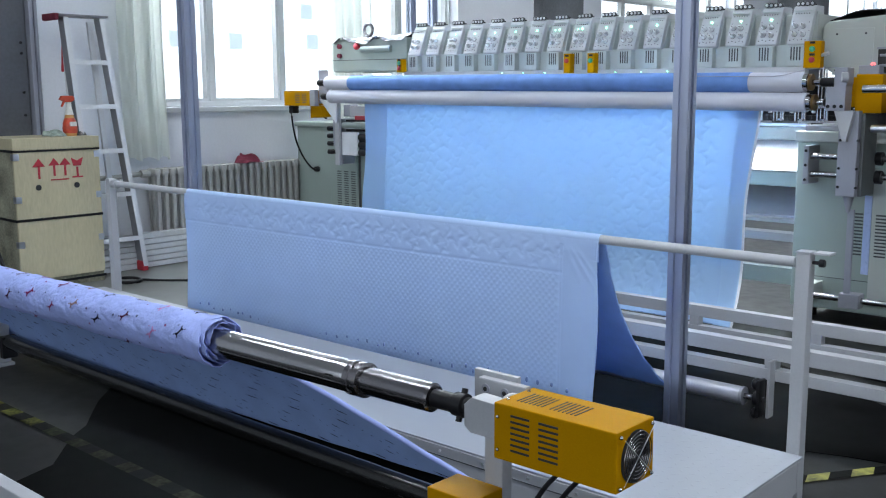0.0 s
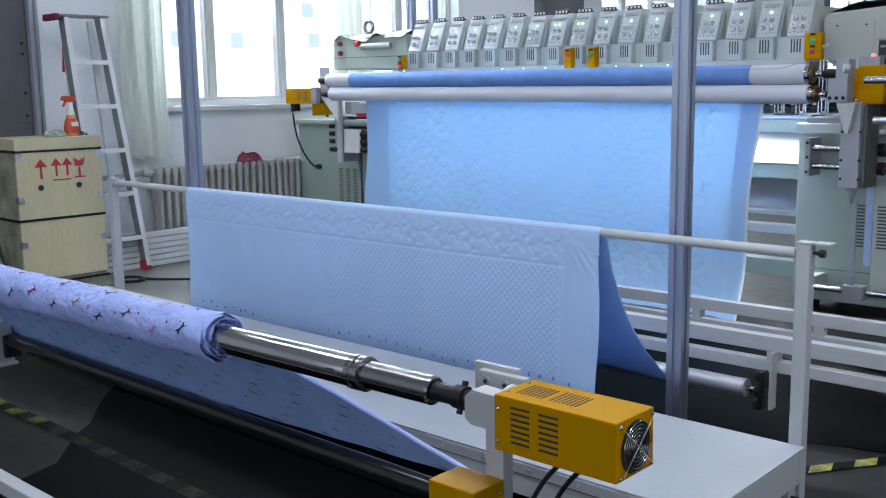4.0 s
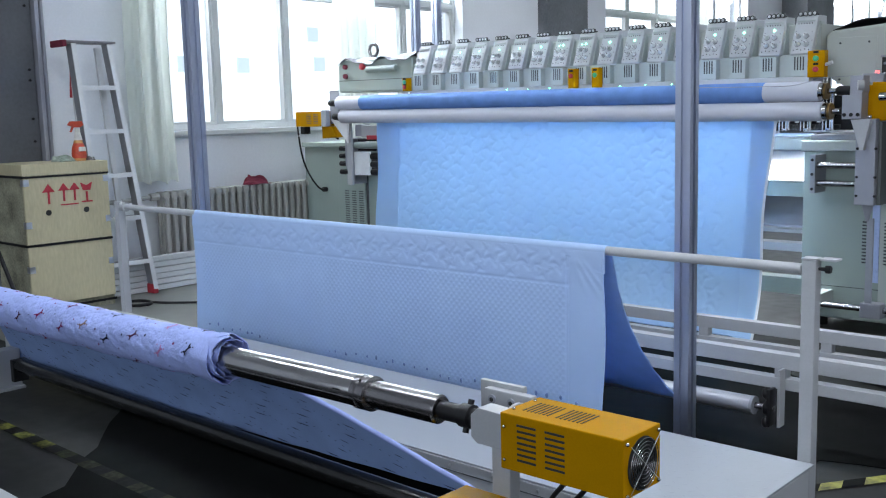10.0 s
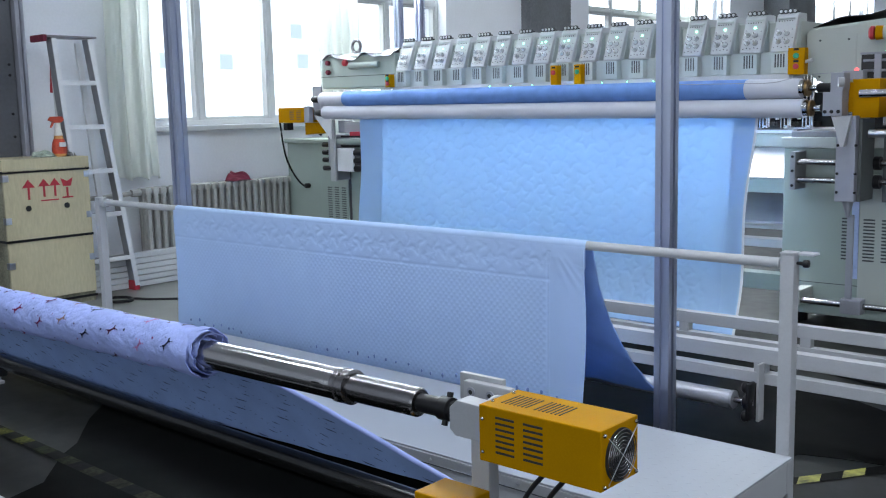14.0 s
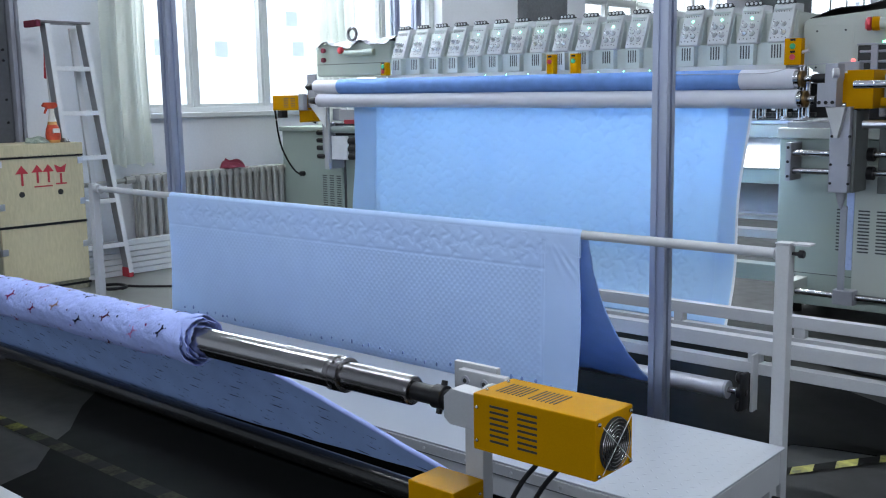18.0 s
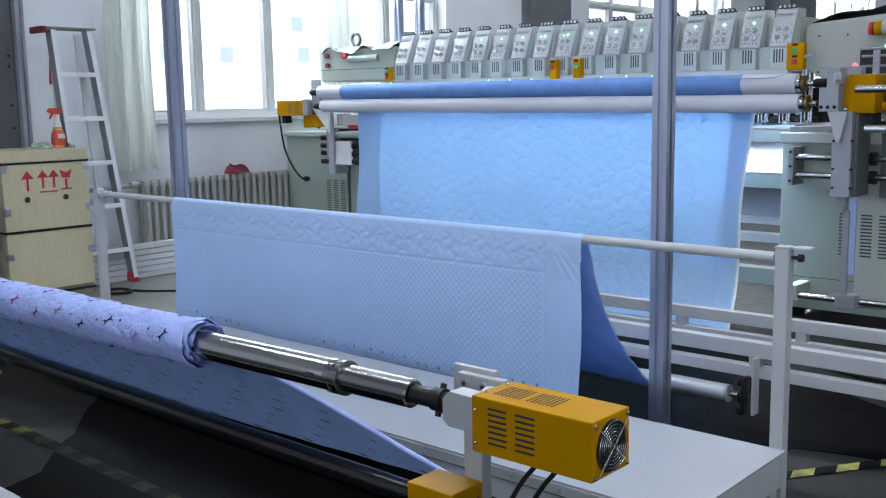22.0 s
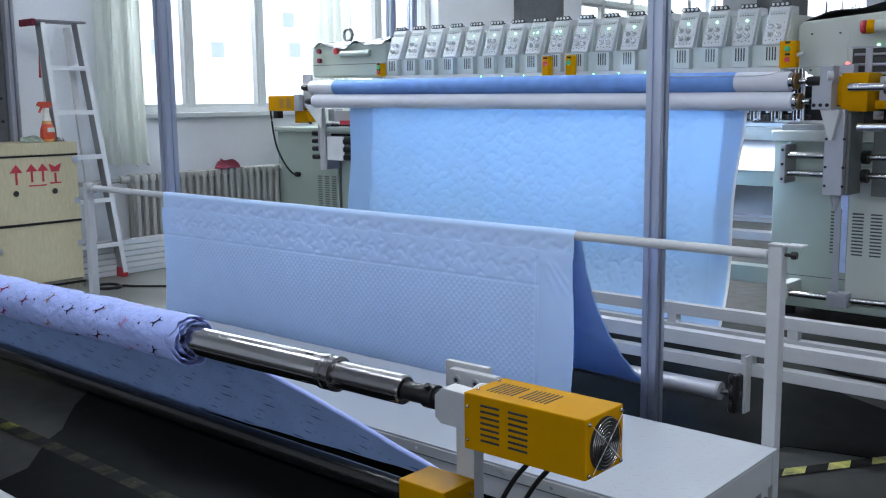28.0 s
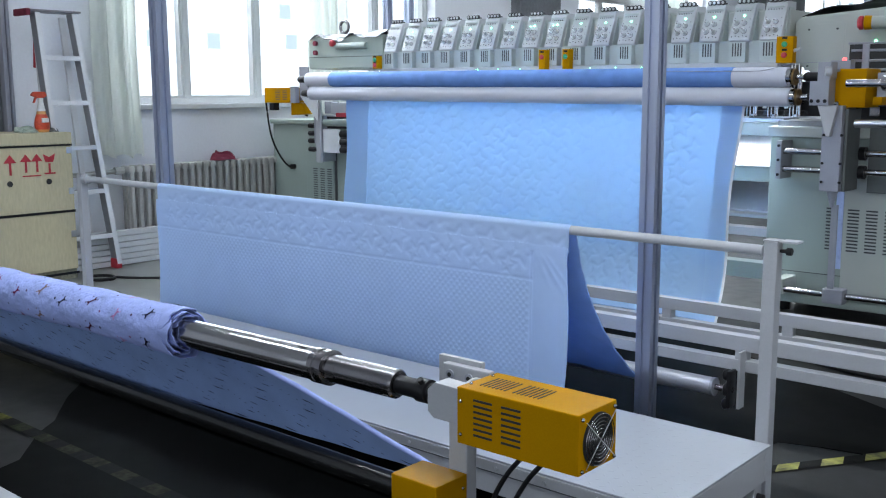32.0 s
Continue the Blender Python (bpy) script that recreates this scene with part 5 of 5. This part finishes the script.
for x, z in ((-1.785, 1.335), (-1.655, 1.335), (-1.785, 1.17), (-1.655, 1.17)):
    part("screw", level(rod((x, 4.697, z), (x, 4.693, z), 0.005, 8)), M_SLOT, rb)
part("niche", level(box(-1.595, -1.30, 4.690, 4.704, 1.13, 1.262, 0.002)), M_DARK, rb, "dark control opening")
for z in (1.15, 1.19, 1.235):
    part("niche_bar", level(rod((-1.585, 4.688, z), (-1.31, 4.688, z), 0.006, 8)), M_GREYM, rb, smooth=40)
part("niche_post", level(box(-1.535, -1.505, 4.680, 4.695, 1.13, 1.262, 0.002)), M_GREYM, rb)
part("niche_frame", level(box(-1.60, -1.29, 4.686, 4.70, 1.263, 1.272, 0.002)), M_GREYM, rb)
es = part("stop_button", level(lathe([(0, 0.029), (0.012, 0.031), (0.030, 0.031), (0.032, 0.027)], (-1.48, 4.62, 1.352), (-1, -0.15, 0), 20)), M_YELLOW, rb, "yellow collar of the stop button", smooth=40)
part("button_cap", level(lathe([(0, 0.018), (0.004, 0.030), (0.018, 0.030), (0.026, 0.022), (0.028, 0.01)], (-1.513, 4.615, 1.352), (-1, -0.15, 0), 20)), M_RED, es, "red mushroom button", smooth=40)
part("button_tube", level(rod((-1.48, 4.62, 1.352), (-1.33, 4.645, 1.352), 0.027, 20)), M_CREAM, es, smooth=40)
part("tube_stay", level(box(-1.42, -1.36, 4.64, 4.70, 1.335, 1.365, 0.003)), M_CREAM, es)
part("lamp", level(ball((-1.484, 4.695, 1.275), 0.007, seg=10)), M_LEDG, rb, "green lamp")
lbx = part("sensor_box", level(box(-1.635, -1.545, 4.57, 4.63, 1.148, 1.190, 0.004)), M_GREYM, mc, "small grey sensor box")
part("lamp", level(ball((-1.583, 4.60, 1.193), 0.010, seg=10)), M_LEDR, lbx, "red signal lamp")


def hood_place(u, v):
    x = -1.83 + 0.92 * u
    y = 4.72 + 0.44 * v
    z = 1.398 + 0.07 * (u ** 0.8) + 0.030 * np.exp(-((u - 0.35) / 0.3) ** 2) + 0.008 * np.sin(x * 23) * np.sin(y * 17)
    return x, y, z + 0.007 * (-3.1 - x)


part("hood", sheet(40, 24, hood_place, 0.004), M_BLACK, mc, "black dust cover on the housing", smooth=40)

# cabinets at both ends
M_STRIP = material("pale_blue_strip", (0.42, 0.52, 0.78), 0.3, vary=0.06, scale=10)


def louvers(parent, x0, x1, n, z0, dz, y):
    for k in range(n):
        z = z0 + k * dz
        part("louver", box(x0, x1, y - 0.0012, y + 0.002, z, z + dz * 0.45), M_SLOT, parent)


# grey for the sheets that stand in for shade round the rods
M_SHADEP = material("shade_grey", (0.10, 0.11, 0.11), 0.5, vary=0.1)
cr_ = part("right_cabinet", box(-1.905, -0.75, 4.60, 5.2, 0.055, 0.835, 0.006), M_GREEN, mc, "pale green right end cabinet")
part("table_cap", box(-1.905, -0.74, 4.56, 5.22, 0.836, 0.885, 0.006), M_CREAM, mc)
part("table_rail", box(-1.86, -0.74, 4.57, 5.2, 0.886, 0.912, 0.003), M_ALUDARK, mc)
part("door_panel", box(-1.545, -1.15, 4.588, 4.602, 0.10, 0.72, 0.004), M_CREAM, cr_)
part("door_panel", box(-1.145, -0.78, 4.588, 4.602, 0.10, 0.72, 0.004), M_CREAM, cr_)
louvers(cr_, -1.625, -1.585, 13, 0.325, 0.0155, 4.60)
for x in (-1.525, -1.445, -1.365, -1.285):
    louvers(cr_, x, x + 0.05, 13, 0.325, 0.0155, 4.588)
# dark sheets added where the cabinet front lies in shade
part("rod_shade", box(-1.44, -0.78, 4.5975, 4.601, 0.645, 0.815), M_SHADEP, cr_, "dark grey sheet standing in for shade behind the rods")
part("rod_shade_plate", box(-1.44, -0.76, 4.552, 4.5585, 0.60, 0.905, 0.003), M_SHADEP, mc, "added dark grey plate standing in for shade behind the rods")
part("door_strip", box(-1.580, -1.548, 4.592, 4.598, 0.24, 0.60), M_STRIP, cr_, "pale blue strip between the doors")
part("seam", box(-1.88, -0.76, 4.598, 4.601, 0.205, 0.208), M_SLOT, cr_)
for x in (-1.84, -0.85):
    part("foot", rod((x, 4.7, 0.0), (x, 4.7, 0.055), 0.03, 14), M_BLACK, mc)
    part("foot", rod((x, 5.1, 0.0), (x, 5.1, 0.055), 0.03, 14), M_BLACK, mc)
cl_ = part("left_cabinet", box(-5.56, -4.70, 4.62, 5.2, 0.055, 0.835, 0.006), M_GREEN, mc, "pale green left end cabinet")
part("left_cap", box(-5.57, -4.70, 4.60, 5.2, 0.836, 0.868, 0.006), M_GREEN, mc)
part("door_panel", box(-5.20, -4.93, 4.608, 4.622, 0.10, 0.66, 0.004), M_GREEN, cl_)
for x in (-5.13, -5.06, -4.99, -4.82):
    louvers(cl_, x, x + 0.042, 16, 0.30, 0.0155, 4.608 if x < -4.9 else 4.62)
part("door_gap", box(-4.925, -4.905, 4.616, 4.622, 0.10, 0.66), M_SLOT, cl_)
for x in (-5.48, -4.8):
    part("foot", rod((x, 4.7, 0.0), (x, 4.7, 0.055), 0.03, 14), M_BLACK, mc)
    part("foot", rod((x, 5.1, 0.0), (x, 5.1, 0.055), 0.03, 14), M_BLACK, mc)

# bed between the cabinets
part("bed", box(-4.70, -1.905, 4.75, 5.1, 0.83, 0.895, 0.004), M_CREAM, mc, "cream sewing bed")
part("bed_edge", box(-4.70, -1.906, 4.738, 4.7495, 0.832, 0.893, 0.002), M_CREAM, mc)
part("bed_rail", box(-4.70, -1.905, 4.71, 4.75, 0.900, 0.915, 0.002), M_ALUW, mc)
part("bed_face", prism([(4.61, 0.692), (4.615, 0.688), (4.75, 0.825), (4.745, 0.829)], "x", -4.70, -1.906), M_WHITE, mc, "white lit bed panel")
part("girder", box(-4.70, -1.905, 4.63, 4.80, 0.615, 0.686, 0.004), M_GREEN, mc)
part("tray", prism([(4.64, 0.465), (4.64, 0.475), (4.95, 0.605), (4.95, 0.595)], "x", -4.70, -1.905), M_GREYM, mc)
part("girder", box(-4.70, -1.905, 4.66, 4.75, 0.435, 0.452, 0.003), M_WHITE, mc)
part("girder", box(-4.70, -1.905, 4.66, 4.75, 0.345, 0.385, 0.003), M_WHITE, mc)
part("girder", box(-4.70, -1.905, 4.66, 4.75, 0.135, 0.215, 0.003), M_GREEN, mc)
part("needle_rail", box(-4.60, -1.705, 4.715, 4.745, 0.925, 1.09, 0.002), M_BLACK, mc, "black needle case rail")
for i in range(5):
    x = HX0 + 13.9 * PITCH + i * 0.105
    n = part("needle_foot", box(x - 0.032, x + 0.032, 4.65, 4.688, 0.985, 1.03, 0.003), M_STEEL2, mc, "steel needle and presser foot")
    for dx in (-0.022, -0.006, 0.012):
        part("needle_bar", rod((x + dx, 4.655, 0.925), (x + dx, 4.655, 1.17), 0.0045, 8), M_STEEL, n, smooth=40)
    part("presser_foot", rod((x + 0.026, 4.648, 0.93), (x + 0.026, 4.648, 1.10), 0.007, 8), M_STEEL, n, smooth=40)
    part("presser_ring", lathe([(0, 0.016), (0.008, 0.016)], (x + 0.012, 4.648, 0.93), (0, 0, 1), 14), M_STEEL, n, smooth=40)
    part("clamp", box(x - 0.05, x + 0.05, 4.66, 4.69, 0.935, 0.954, 0.003), M_BLACK, n)
    part("spring", rod((x - 0.04, 4.652, 0.965), (x - 0.04, 4.652, 1.02), 0.009, 10), M_ALUW, n, smooth=40)
part("throat_strip", box(-1.95, -1.712, 4.70, 4.712, 0.918, 0.928, 0.001), M_LADDER, mc, "bright needle plate strip")
part("needle_carriage", box(-1.70, -0.78, 4.76, 5.02, 0.916, 1.083, 0.004), M_BLACK, mc, "black mechanism below the right housing")
for k in range(6):
    x = -1.66 + k * 0.15
    part("carriage_rib", box(x, x + 0.045, 4.748, 4.7595, 0.93, 1.07, 0.003), M_STEEL2 if k % 2 else M_GREYM, mc)
part("carriage_bar", rod((-1.72, 4.735, 0.985), (-0.80, 4.735, 0.985), 0.012, 12), M_STEEL, mc, smooth=40)
# guide rods
for z in (0.775, 0.693):
    part("guide_rod", rod((-1.81, 4.50, z), (-0.8, 4.50, z), 0.0145, 16), M_STEEL, mc, "bright guide rod", smooth=40)
part("rod_holder", box(-1.822, -1.798, 4.47, 4.5995, 0.648, 0.822, 0.003), M_ALUDARK, mc, "upright rod holder")
for z in (0.80, 0.735, 0.668):
    part("bolt", rod((-1.810, 4.464, z), (-1.810, 4.471, z), 0.007, 6), M_BLACK, mc)
part("guide_rod", rod((-1.80, 4.46, 0.143), (-0.8, 4.46, 0.143), 0.014, 16), M_STEEL, mc, "bright low guide rod", smooth=40)
part("rod_holder", box(-1.80, -1.75, 4.44, 4.5995, 0.12, 0.19, 0.003), M_CREAM, mc)
for z in (0.775, 0.693):
    part("guide_rod", rod((-4.97, 4.53, z), (-4.72, 4.53, z), 0.012, 16), M_STEEL, mc, smooth=40)
    part("rod_holder", box(-4.75, -4.71, 4.46, 4.6195, z - 0.03, z + 0.03, 0.003), M_BLACK, mc)
part("power_cord", pipe([(-5.311, 4.36, 0.986), (-5.315, 4.37, 0.926), (-5.338, 4.4, 0.837), (-5.357, 4.44, 0.733), (-5.352, 4.49, 0.633), (-5.336, 4.54, 0.56), (-5.332, 4.58, 0.537), (-5.339, 4.61, 0.54)], 0.0065, 8), M_BLACK, mc, "black power cord", smooth=50)
part("grommet", rod((-5.339, 4.59, 0.540), (-5.339, 4.62, 0.540), 0.018, 14), M_BLACK, mc)

# ---- moving frame that carries the cloth rollers ----
FR = (-3.2, 4.3, 1.0)
fr = thing("roller_frame", FR, "moving frame with two white cloth rollers and yellow drives", "roller frame")


def tilt(bm):
    for v in bm.verts:
        if v.co.z > 0.9:
            v.co.z += 0.0085 * (-3.1 - v.co.x)
    return bm


M_BRASS = material("dull_brass", (0.20, 0.125, 0.05), 0.35, 0.9)
RZ, UZ, RYF = 1.031, 1.117, 4.30
part("lower_roller", tilt(rod((-4.785, RYF, RZ), (-1.700, RYF, RZ), 0.0415, 32)), M_ROLLER, fr, "white canvas covered roller", smooth=40)
part("upper_roller", tilt(rod((-4.82, RYF + 0.01, UZ), (-1.718, RYF + 0.01, UZ), 0.0430, 32)), M_ROLLER, fr, "white canvas covered roller", smooth=40)
part("cloth_wrap", tilt(rod((-4.60, RYF + 0.01, UZ), (-1.965, RYF + 0.01, UZ), 0.0448, 32)), M_BLUED, fr, "blue cloth wound on the upper roller", smooth=40)
for z, x0, x1 in ((RZ, -4.785, -1.712), (UZ, -4.82, -1.73)):
    part("chrome_collar", tilt(lathe([(0, 0.036), (0.018, 0.036), (0.019, 0.028), (0.03, 0.028)], (x1 + 0.014, RYF, z), (1, 0, 0), 20)), M_STEEL, fr, "chrome roller collar", smooth=40)
    part("brass_ring", tilt(rod((x1 + 0.038, RYF, z), (x1 + 0.048, RYF, z), 0.036, 20)), M_BRASS, fr, smooth=40)
    part("journal", tilt(rod((x1 + 0.03, RYF, z), (x1 + 0.09, RYF, z), 0.012, 14)), M_STEEL, fr, smooth=40)
    part("chuck", tilt(lathe([(0, 0.016), (0.01, 0.021), (0.06, 0.021), (0.062, 0.014)], (x1 + 0.085, RYF, z), (1, 0, 0), 16)), M_BLACK, fr, "black roller chuck", smooth=40)
    part("chuck", tilt(lathe([(0, 0.016), (0.01, 0.021), (0.08, 0.021), (0.09, 0.014)], (x0 - 0.085, RYF, z), (1, 0, 0), 16)), M_BLACK, fr, "black roller chuck", smooth=40)


CZ0, CZ1 = 0.02, 1.04


def cloth_place(u, v):
    z = CZ1 + (CZ0 - CZ1) * v
    x = -4.495 - 0.075 * v + (2.565 + 0.0 * v) * u
    xs, zs = x + 0.075 * v, z
    r = groove(star_field(xs, zs, CURTAIN_STARS), 0.0068, 0.0042)
    r += 0.0012 * np.sin(xs * 38 + 4 * np.sin(zs * 17)) * np.sin(zs * 43 + 2 * np.sin(xs * 9))
    r *= np.clip((u - 0.07) / 0.03, 0, 1) * np.clip((0.94 - u) / 0.03, 0, 1)
    folds = v ** 1.2 * (0.010 * np.sin(u * 9 + 1) + 0.020 * np.exp(-((u - 0.965) / 0.02) ** 2) * np.sin(z * 13) + 0.012 * np.exp(-((u - 0.90) / 0.04) ** 2) * np.sin(z * 9 + 1))
    x = x + 0.010 * np.sin(z * 8) * np.exp(-((u - 1) / 0.03) ** 2) + 0.009 * np.sin(z * 10 + 1) * np.exp(-(u / 0.02) ** 2)
    # its end is bent forward, just clear of the floor, to fit the camera's view
    trail = np.clip((v - 0.72) / 0.28, 0, 1) ** 2
    return x + 0.095 * trail, RYF + 0.038 - r + folds - 0.235 * trail, z + 0.0085 * (-3.1 - x) * (1 - v)


RS = random.Random(2)
CURTAIN_STARS = [(-4.28 + i * 0.1524 + 0.076 * (j % 2) + RS.uniform(-0.01, 0.01), 0.99 - j * 0.105 + RS.uniform(-0.01, 0.01), 0.060, RS.uniform(0, 6)) for i in range(16) for j in range(10)]
part("quilt", sheet(380, 150, cloth_place, 0.005), M_BLUE2, fr, "pale blue star-quilted cloth hanging from the rollers", smooth=70)


def border_place(u0, u1, off):
    """A strip of the hanging cloth, between two shares of its width."""
    def place(u, v):
        x, y, z = cloth_place(u0 + (u1 - u0) * u, v)
        return x, y - off, z
    return place


for u0, u1 in ((0.001, 0.076), (0.962, 0.9965)):
    part("border", sheet(14, 110, border_place(u0, u1, 0.0065), 0.0012), M_BORDER, fr, "plain paler border of the hanging cloth", smooth=70)
part("selvage", sheet(2, 110, border_place(0.9967, 1.0015, 0.0066), 0.0016), M_SELVAGE, fr, "thin white selvage", smooth=70)

part("thread", pipe([(-2.30, RYF - 0.034, 1.140), (-1.95, RYF - 0.034, 1.133), (-1.82, RYF - 0.030, 1.131), (-1.75, RYF - 0.02, 1.150), (-1.70, RYF + 0.02, 1.163), (-1.60, RYF + 0.06, 1.168)], 0.0016, 6), M_GREYM, fr, "thin grey thread along the roller", smooth=60)
# right carriage
bm = prism([(-1.607, 0.985), (-1.607, 1.085), (-1.576, 1.085), (-1.576, 1.165), (-1.522, 1.165), (-1.522, 1.10), (-1.526, 1.09), (-1.526, 0.985)], "y", 4.262, 4.338, bevel=0.002)
part("bracket", bm, M_GREYM, fr, "grey end bracket")
for k in range(3):
    x = -1.596 + k * 0.028
    part("bolt", rod((x, 4.258, 1.003), (x, 4.264, 1.003), 0.008, 10), M_BLACK, fr)
part("carriage", box(-1.560, -1.478, 4.30, 4.47, 0.62, 0.984, 0.004), M_GREYM, fr, "grey carriage block")
# dark sheet over the carriage's side, in place of its shade
part("side_shade", box(-1.4775, -1.462, 4.33, 4.49, 0.62, 0.97, 0.003), M_SHADEP, fr, "added dark grey sheet holding the shade of the carriage side")
part("gusset", prism([(-1.573, 0.984), (-1.490, 0.984), (-1.518, 0.855), (-1.532, 0.855)], "y", 4.270, 4.2995, bevel=0.002), M_WHITE, fr)
for x in (-1.55, -1.475):
    for z in (0.86, 0.74, 0.66):
        part("bolt", rod((x, 4.296, z), (x, 4.302, z), 0.006, 10), M_BLACK, fr)
part("pointer", rod((-1.512, 4.33, 0.55), (-1.512, 4.33, 0.62), 0.006, 14, r2=0.024), M_GREYM, fr, smooth=40)
yb = part("drive_cover", box(-1.512, -1.402, 4.34, 4.52, 0.975, 1.137, 0.004), M_YELLOW, fr, "yellow drive cover")
part("drive_cover", box(-1.60, -1.50, 4.346, 4.42, 1.0, 1.125, 0.004), M_YELLOW, fr, "yellow drive cover")
part("spindle_end", rod((-1.44, 4.22, 1.075), (-1.22, 4.22, 1.075), 0.016, 16), M_STEEL, fr, smooth=40)
part("spindle_collar", lathe([(0, 0.02), (0.004, 0.03), (0.03, 0.03), (0.034, 0.02)], (-1.30, 4.22, 1.075), (1, 0, 0), 18), M_STEEL2, fr, smooth=40)
part("drive_cover", box(-1.372, -1.335, 4.34, 4.42, 0.985, 1.02, 0.003), M_YELLOW, fr, "small yellow end cover")
part("drive_plate", box(-1.386, -1.20, 4.43, 4.50, 1.00, 1.12, 0.004), M_GREYM, fr)
part("bracket_knob", rod((-1.540, 4.250, 1.125), (-1.520, 4.262, 1.125), 0.020, 16), M_WHITE, fr, smooth=40)
part("low_clamp", box(-1.565, -1.475, 4.42, 4.49, 0.108, 0.175, 0.006), M_GREYM, fr, "grey rod clamp")
part("low_link", box(-1.548, -1.520, 4.43, 4.445, 0.175, 0.55, 0.002), M_GREYM, fr)
for z in (0.775, 0.693):
    part("rod_bush", rod((-1.461, 4.50, z), (-1.435, 4.50, z), 0.030, 14), M_BLACK, fr, smooth=40)
part("air_cylinder", rod((-1.43, 4.32, 0.91), (-1.1, 4.32, 0.91), 0.017, 14), M_ALUW, fr, smooth=40)
# left carriage
yl = part("drive_cover", box(-5.255, -4.995, 4.30, 4.42, 0.985, 1.083, 0.004), M_YELLOW, fr, "yellow ventilated drive cover")
for c in (-5.14, -5.07):
    for k in range(6):
        part("slot", box(c, c + 0.045, 4.2985, 4.301, 1.005 + k * 0.011, 1.0092 + k * 0.011), M_SLOT, yl)
part("plug", box(-5.245, -5.20, 4.33, 4.38, 0.935, 0.984, 0.004), M_BLACK, fr)
part("drive_cover", prism([(-5.03, 0.905), (-5.03, 0.984), (-4.93, 0.984), (-4.885, 0.915)], "y", 4.335, 4.46, bevel=0.003), M_YELLOW, fr, "yellow lower cover")
part("bracket", box(-4.994, -4.945, 4.30, 4.335, 0.985, 1.09, 0.003), M_GREYM, fr, "grey end bracket")
part("bracket", box(-4.985, -4.90, 4.372, 4.384, 1.0, 1.215, 0.002), M_GREYM, fr, "grey tall bearing plate")
part("gusset", prism([(-4.95, 1.03), (-4.795, 0.875), (-4.785, 1.0)], "y", 4.345, 4.352), M_LADDER, fr, "bright white sheet gusset")
part("upright", box(-4.906, -4.875, 4.42, 4.46, 0.72, 1.002, 0.003), M_GREYM, fr)
part("upright", box(-4.867, -4.827, 4.40, 4.42, 0.60, 1.001, 0.003), M_WHITE, fr, "white upright bar")
part("end_block", box(-4.813, -4.747, 4.43, 4.50, 0.916, 0.993, 0.004), M_GREYM, fr)
part("tail_box", box(-4.744, -4.58, 4.42, 4.50, 0.912, 0.985, 0.004), M_WHITE, fr)
part("tail_stop", box(-4.682, -4.58, 4.405, 4.419, 0.896, 0.922, 0.003), M_RED, fr)
part("slide_rod", rod((-4.825, 4.44, 0.858), (-4.56, 4.44, 0.858), 0.020, 16), M_GREEN, fr, smooth=40)
part("slide_bar", box(-4.825, -4.56, 4.46, 4.49, 0.882, 0.896, 0.002), M_BLACK, fr)
part("slide_bar", box(-4.825, -4.56, 4.46, 4.49, 0.820, 0.834, 0.002), M_BLACK, fr)
part("carriage", box(-4.822, -4.678, 4.42, 4.44, 0.665, 0.816, 0.004), M_LADDER, fr, "brushed aluminium carriage plate")
for z in (0.685, 0.735, 0.785):
    part("bush", rod((-4.671, 4.44, z), (-4.60, 4.44, z), 0.021, 14), M_BLACK, fr, smooth=40)
part("carriage_block", box(-4.95, -4.873, 4.47, 4.58, 0.60, 0.90, 0.004), M_GREYM, fr)
for z in (0.835, 0.785, 0.735, 0.68):
    part("bush", rod((-4.995, 4.46, z), (-4.951, 4.46, z), 0.017, 12), M_BLACK, fr, smooth=40)
    part("nut", rod((-4.95, 4.455, z), (-4.88, 4.455, z), 0.013, 6), M_BLACK, fr)
part("hose", pipe([(-4.99, 4.44, 0.90), (-5.03, 4.43, 0.92), (-5.08, 4.42, 0.955), (-5.10, 4.40, 0.984)], 0.007, 8), M_BLACK, fr, smooth=50)


# ---- motion ----
SHIFT = [(0, -0.048), (1, -0.050), (3, -0.052), (3.5, -0.044), (5.5, -0.043), (6, -0.048), (7, -0.046), (7.5, -0.043), (8, -0.025), (8.5, -0.004), (9, 0.004), (10, 0.0), (11, 0.003), (13, 0.0),
         (14, 0.004), (16.5, 0.0), (17, 0.0), (17.5, -0.004), (18, -0.004), (19, -0.003), (19.5, -0.011), (20, -0.014), (20.5, -0.014), (21, -0.011), (21.5, -0.007), (22, -0.004), (24, -0.004), (28, -0.003), (30, 0.0), (32, 0.002)]


def motions():
    walk(fr, [(t, pose(FR[0] + dx, FR[1], FR[2])) for t, dx in SHIFT])
    lean = math.degrees(math.atan2(-AX.z, AX.x))
    back = Matrix.Translation(WINDER @ ROLL_AT) @ pose(0, 0, 0, 0, lean, 0)
    rows = [(0, 0), (25.5, 0), (26.0, 8), (26.6, 30), (27.2, 50), (27.5, 52), (32, 52)]
    walk(roll, [(t, back @ pose(0, 0, 0, a) @ pose(0, 0, 0, 0, -lean, 0)) for t, a in rows])
    top = Matrix.Translation((0, 0, 0))
    walk(q_front, [(t, pose(0, 0.0, -d)) for t, d in ((0, 0), (25.5, 0), (26.0, 0.008), (26.6, 0.026), (27.2, 0.043), (27.5, 0.045), (32, 0.045))])


motions()
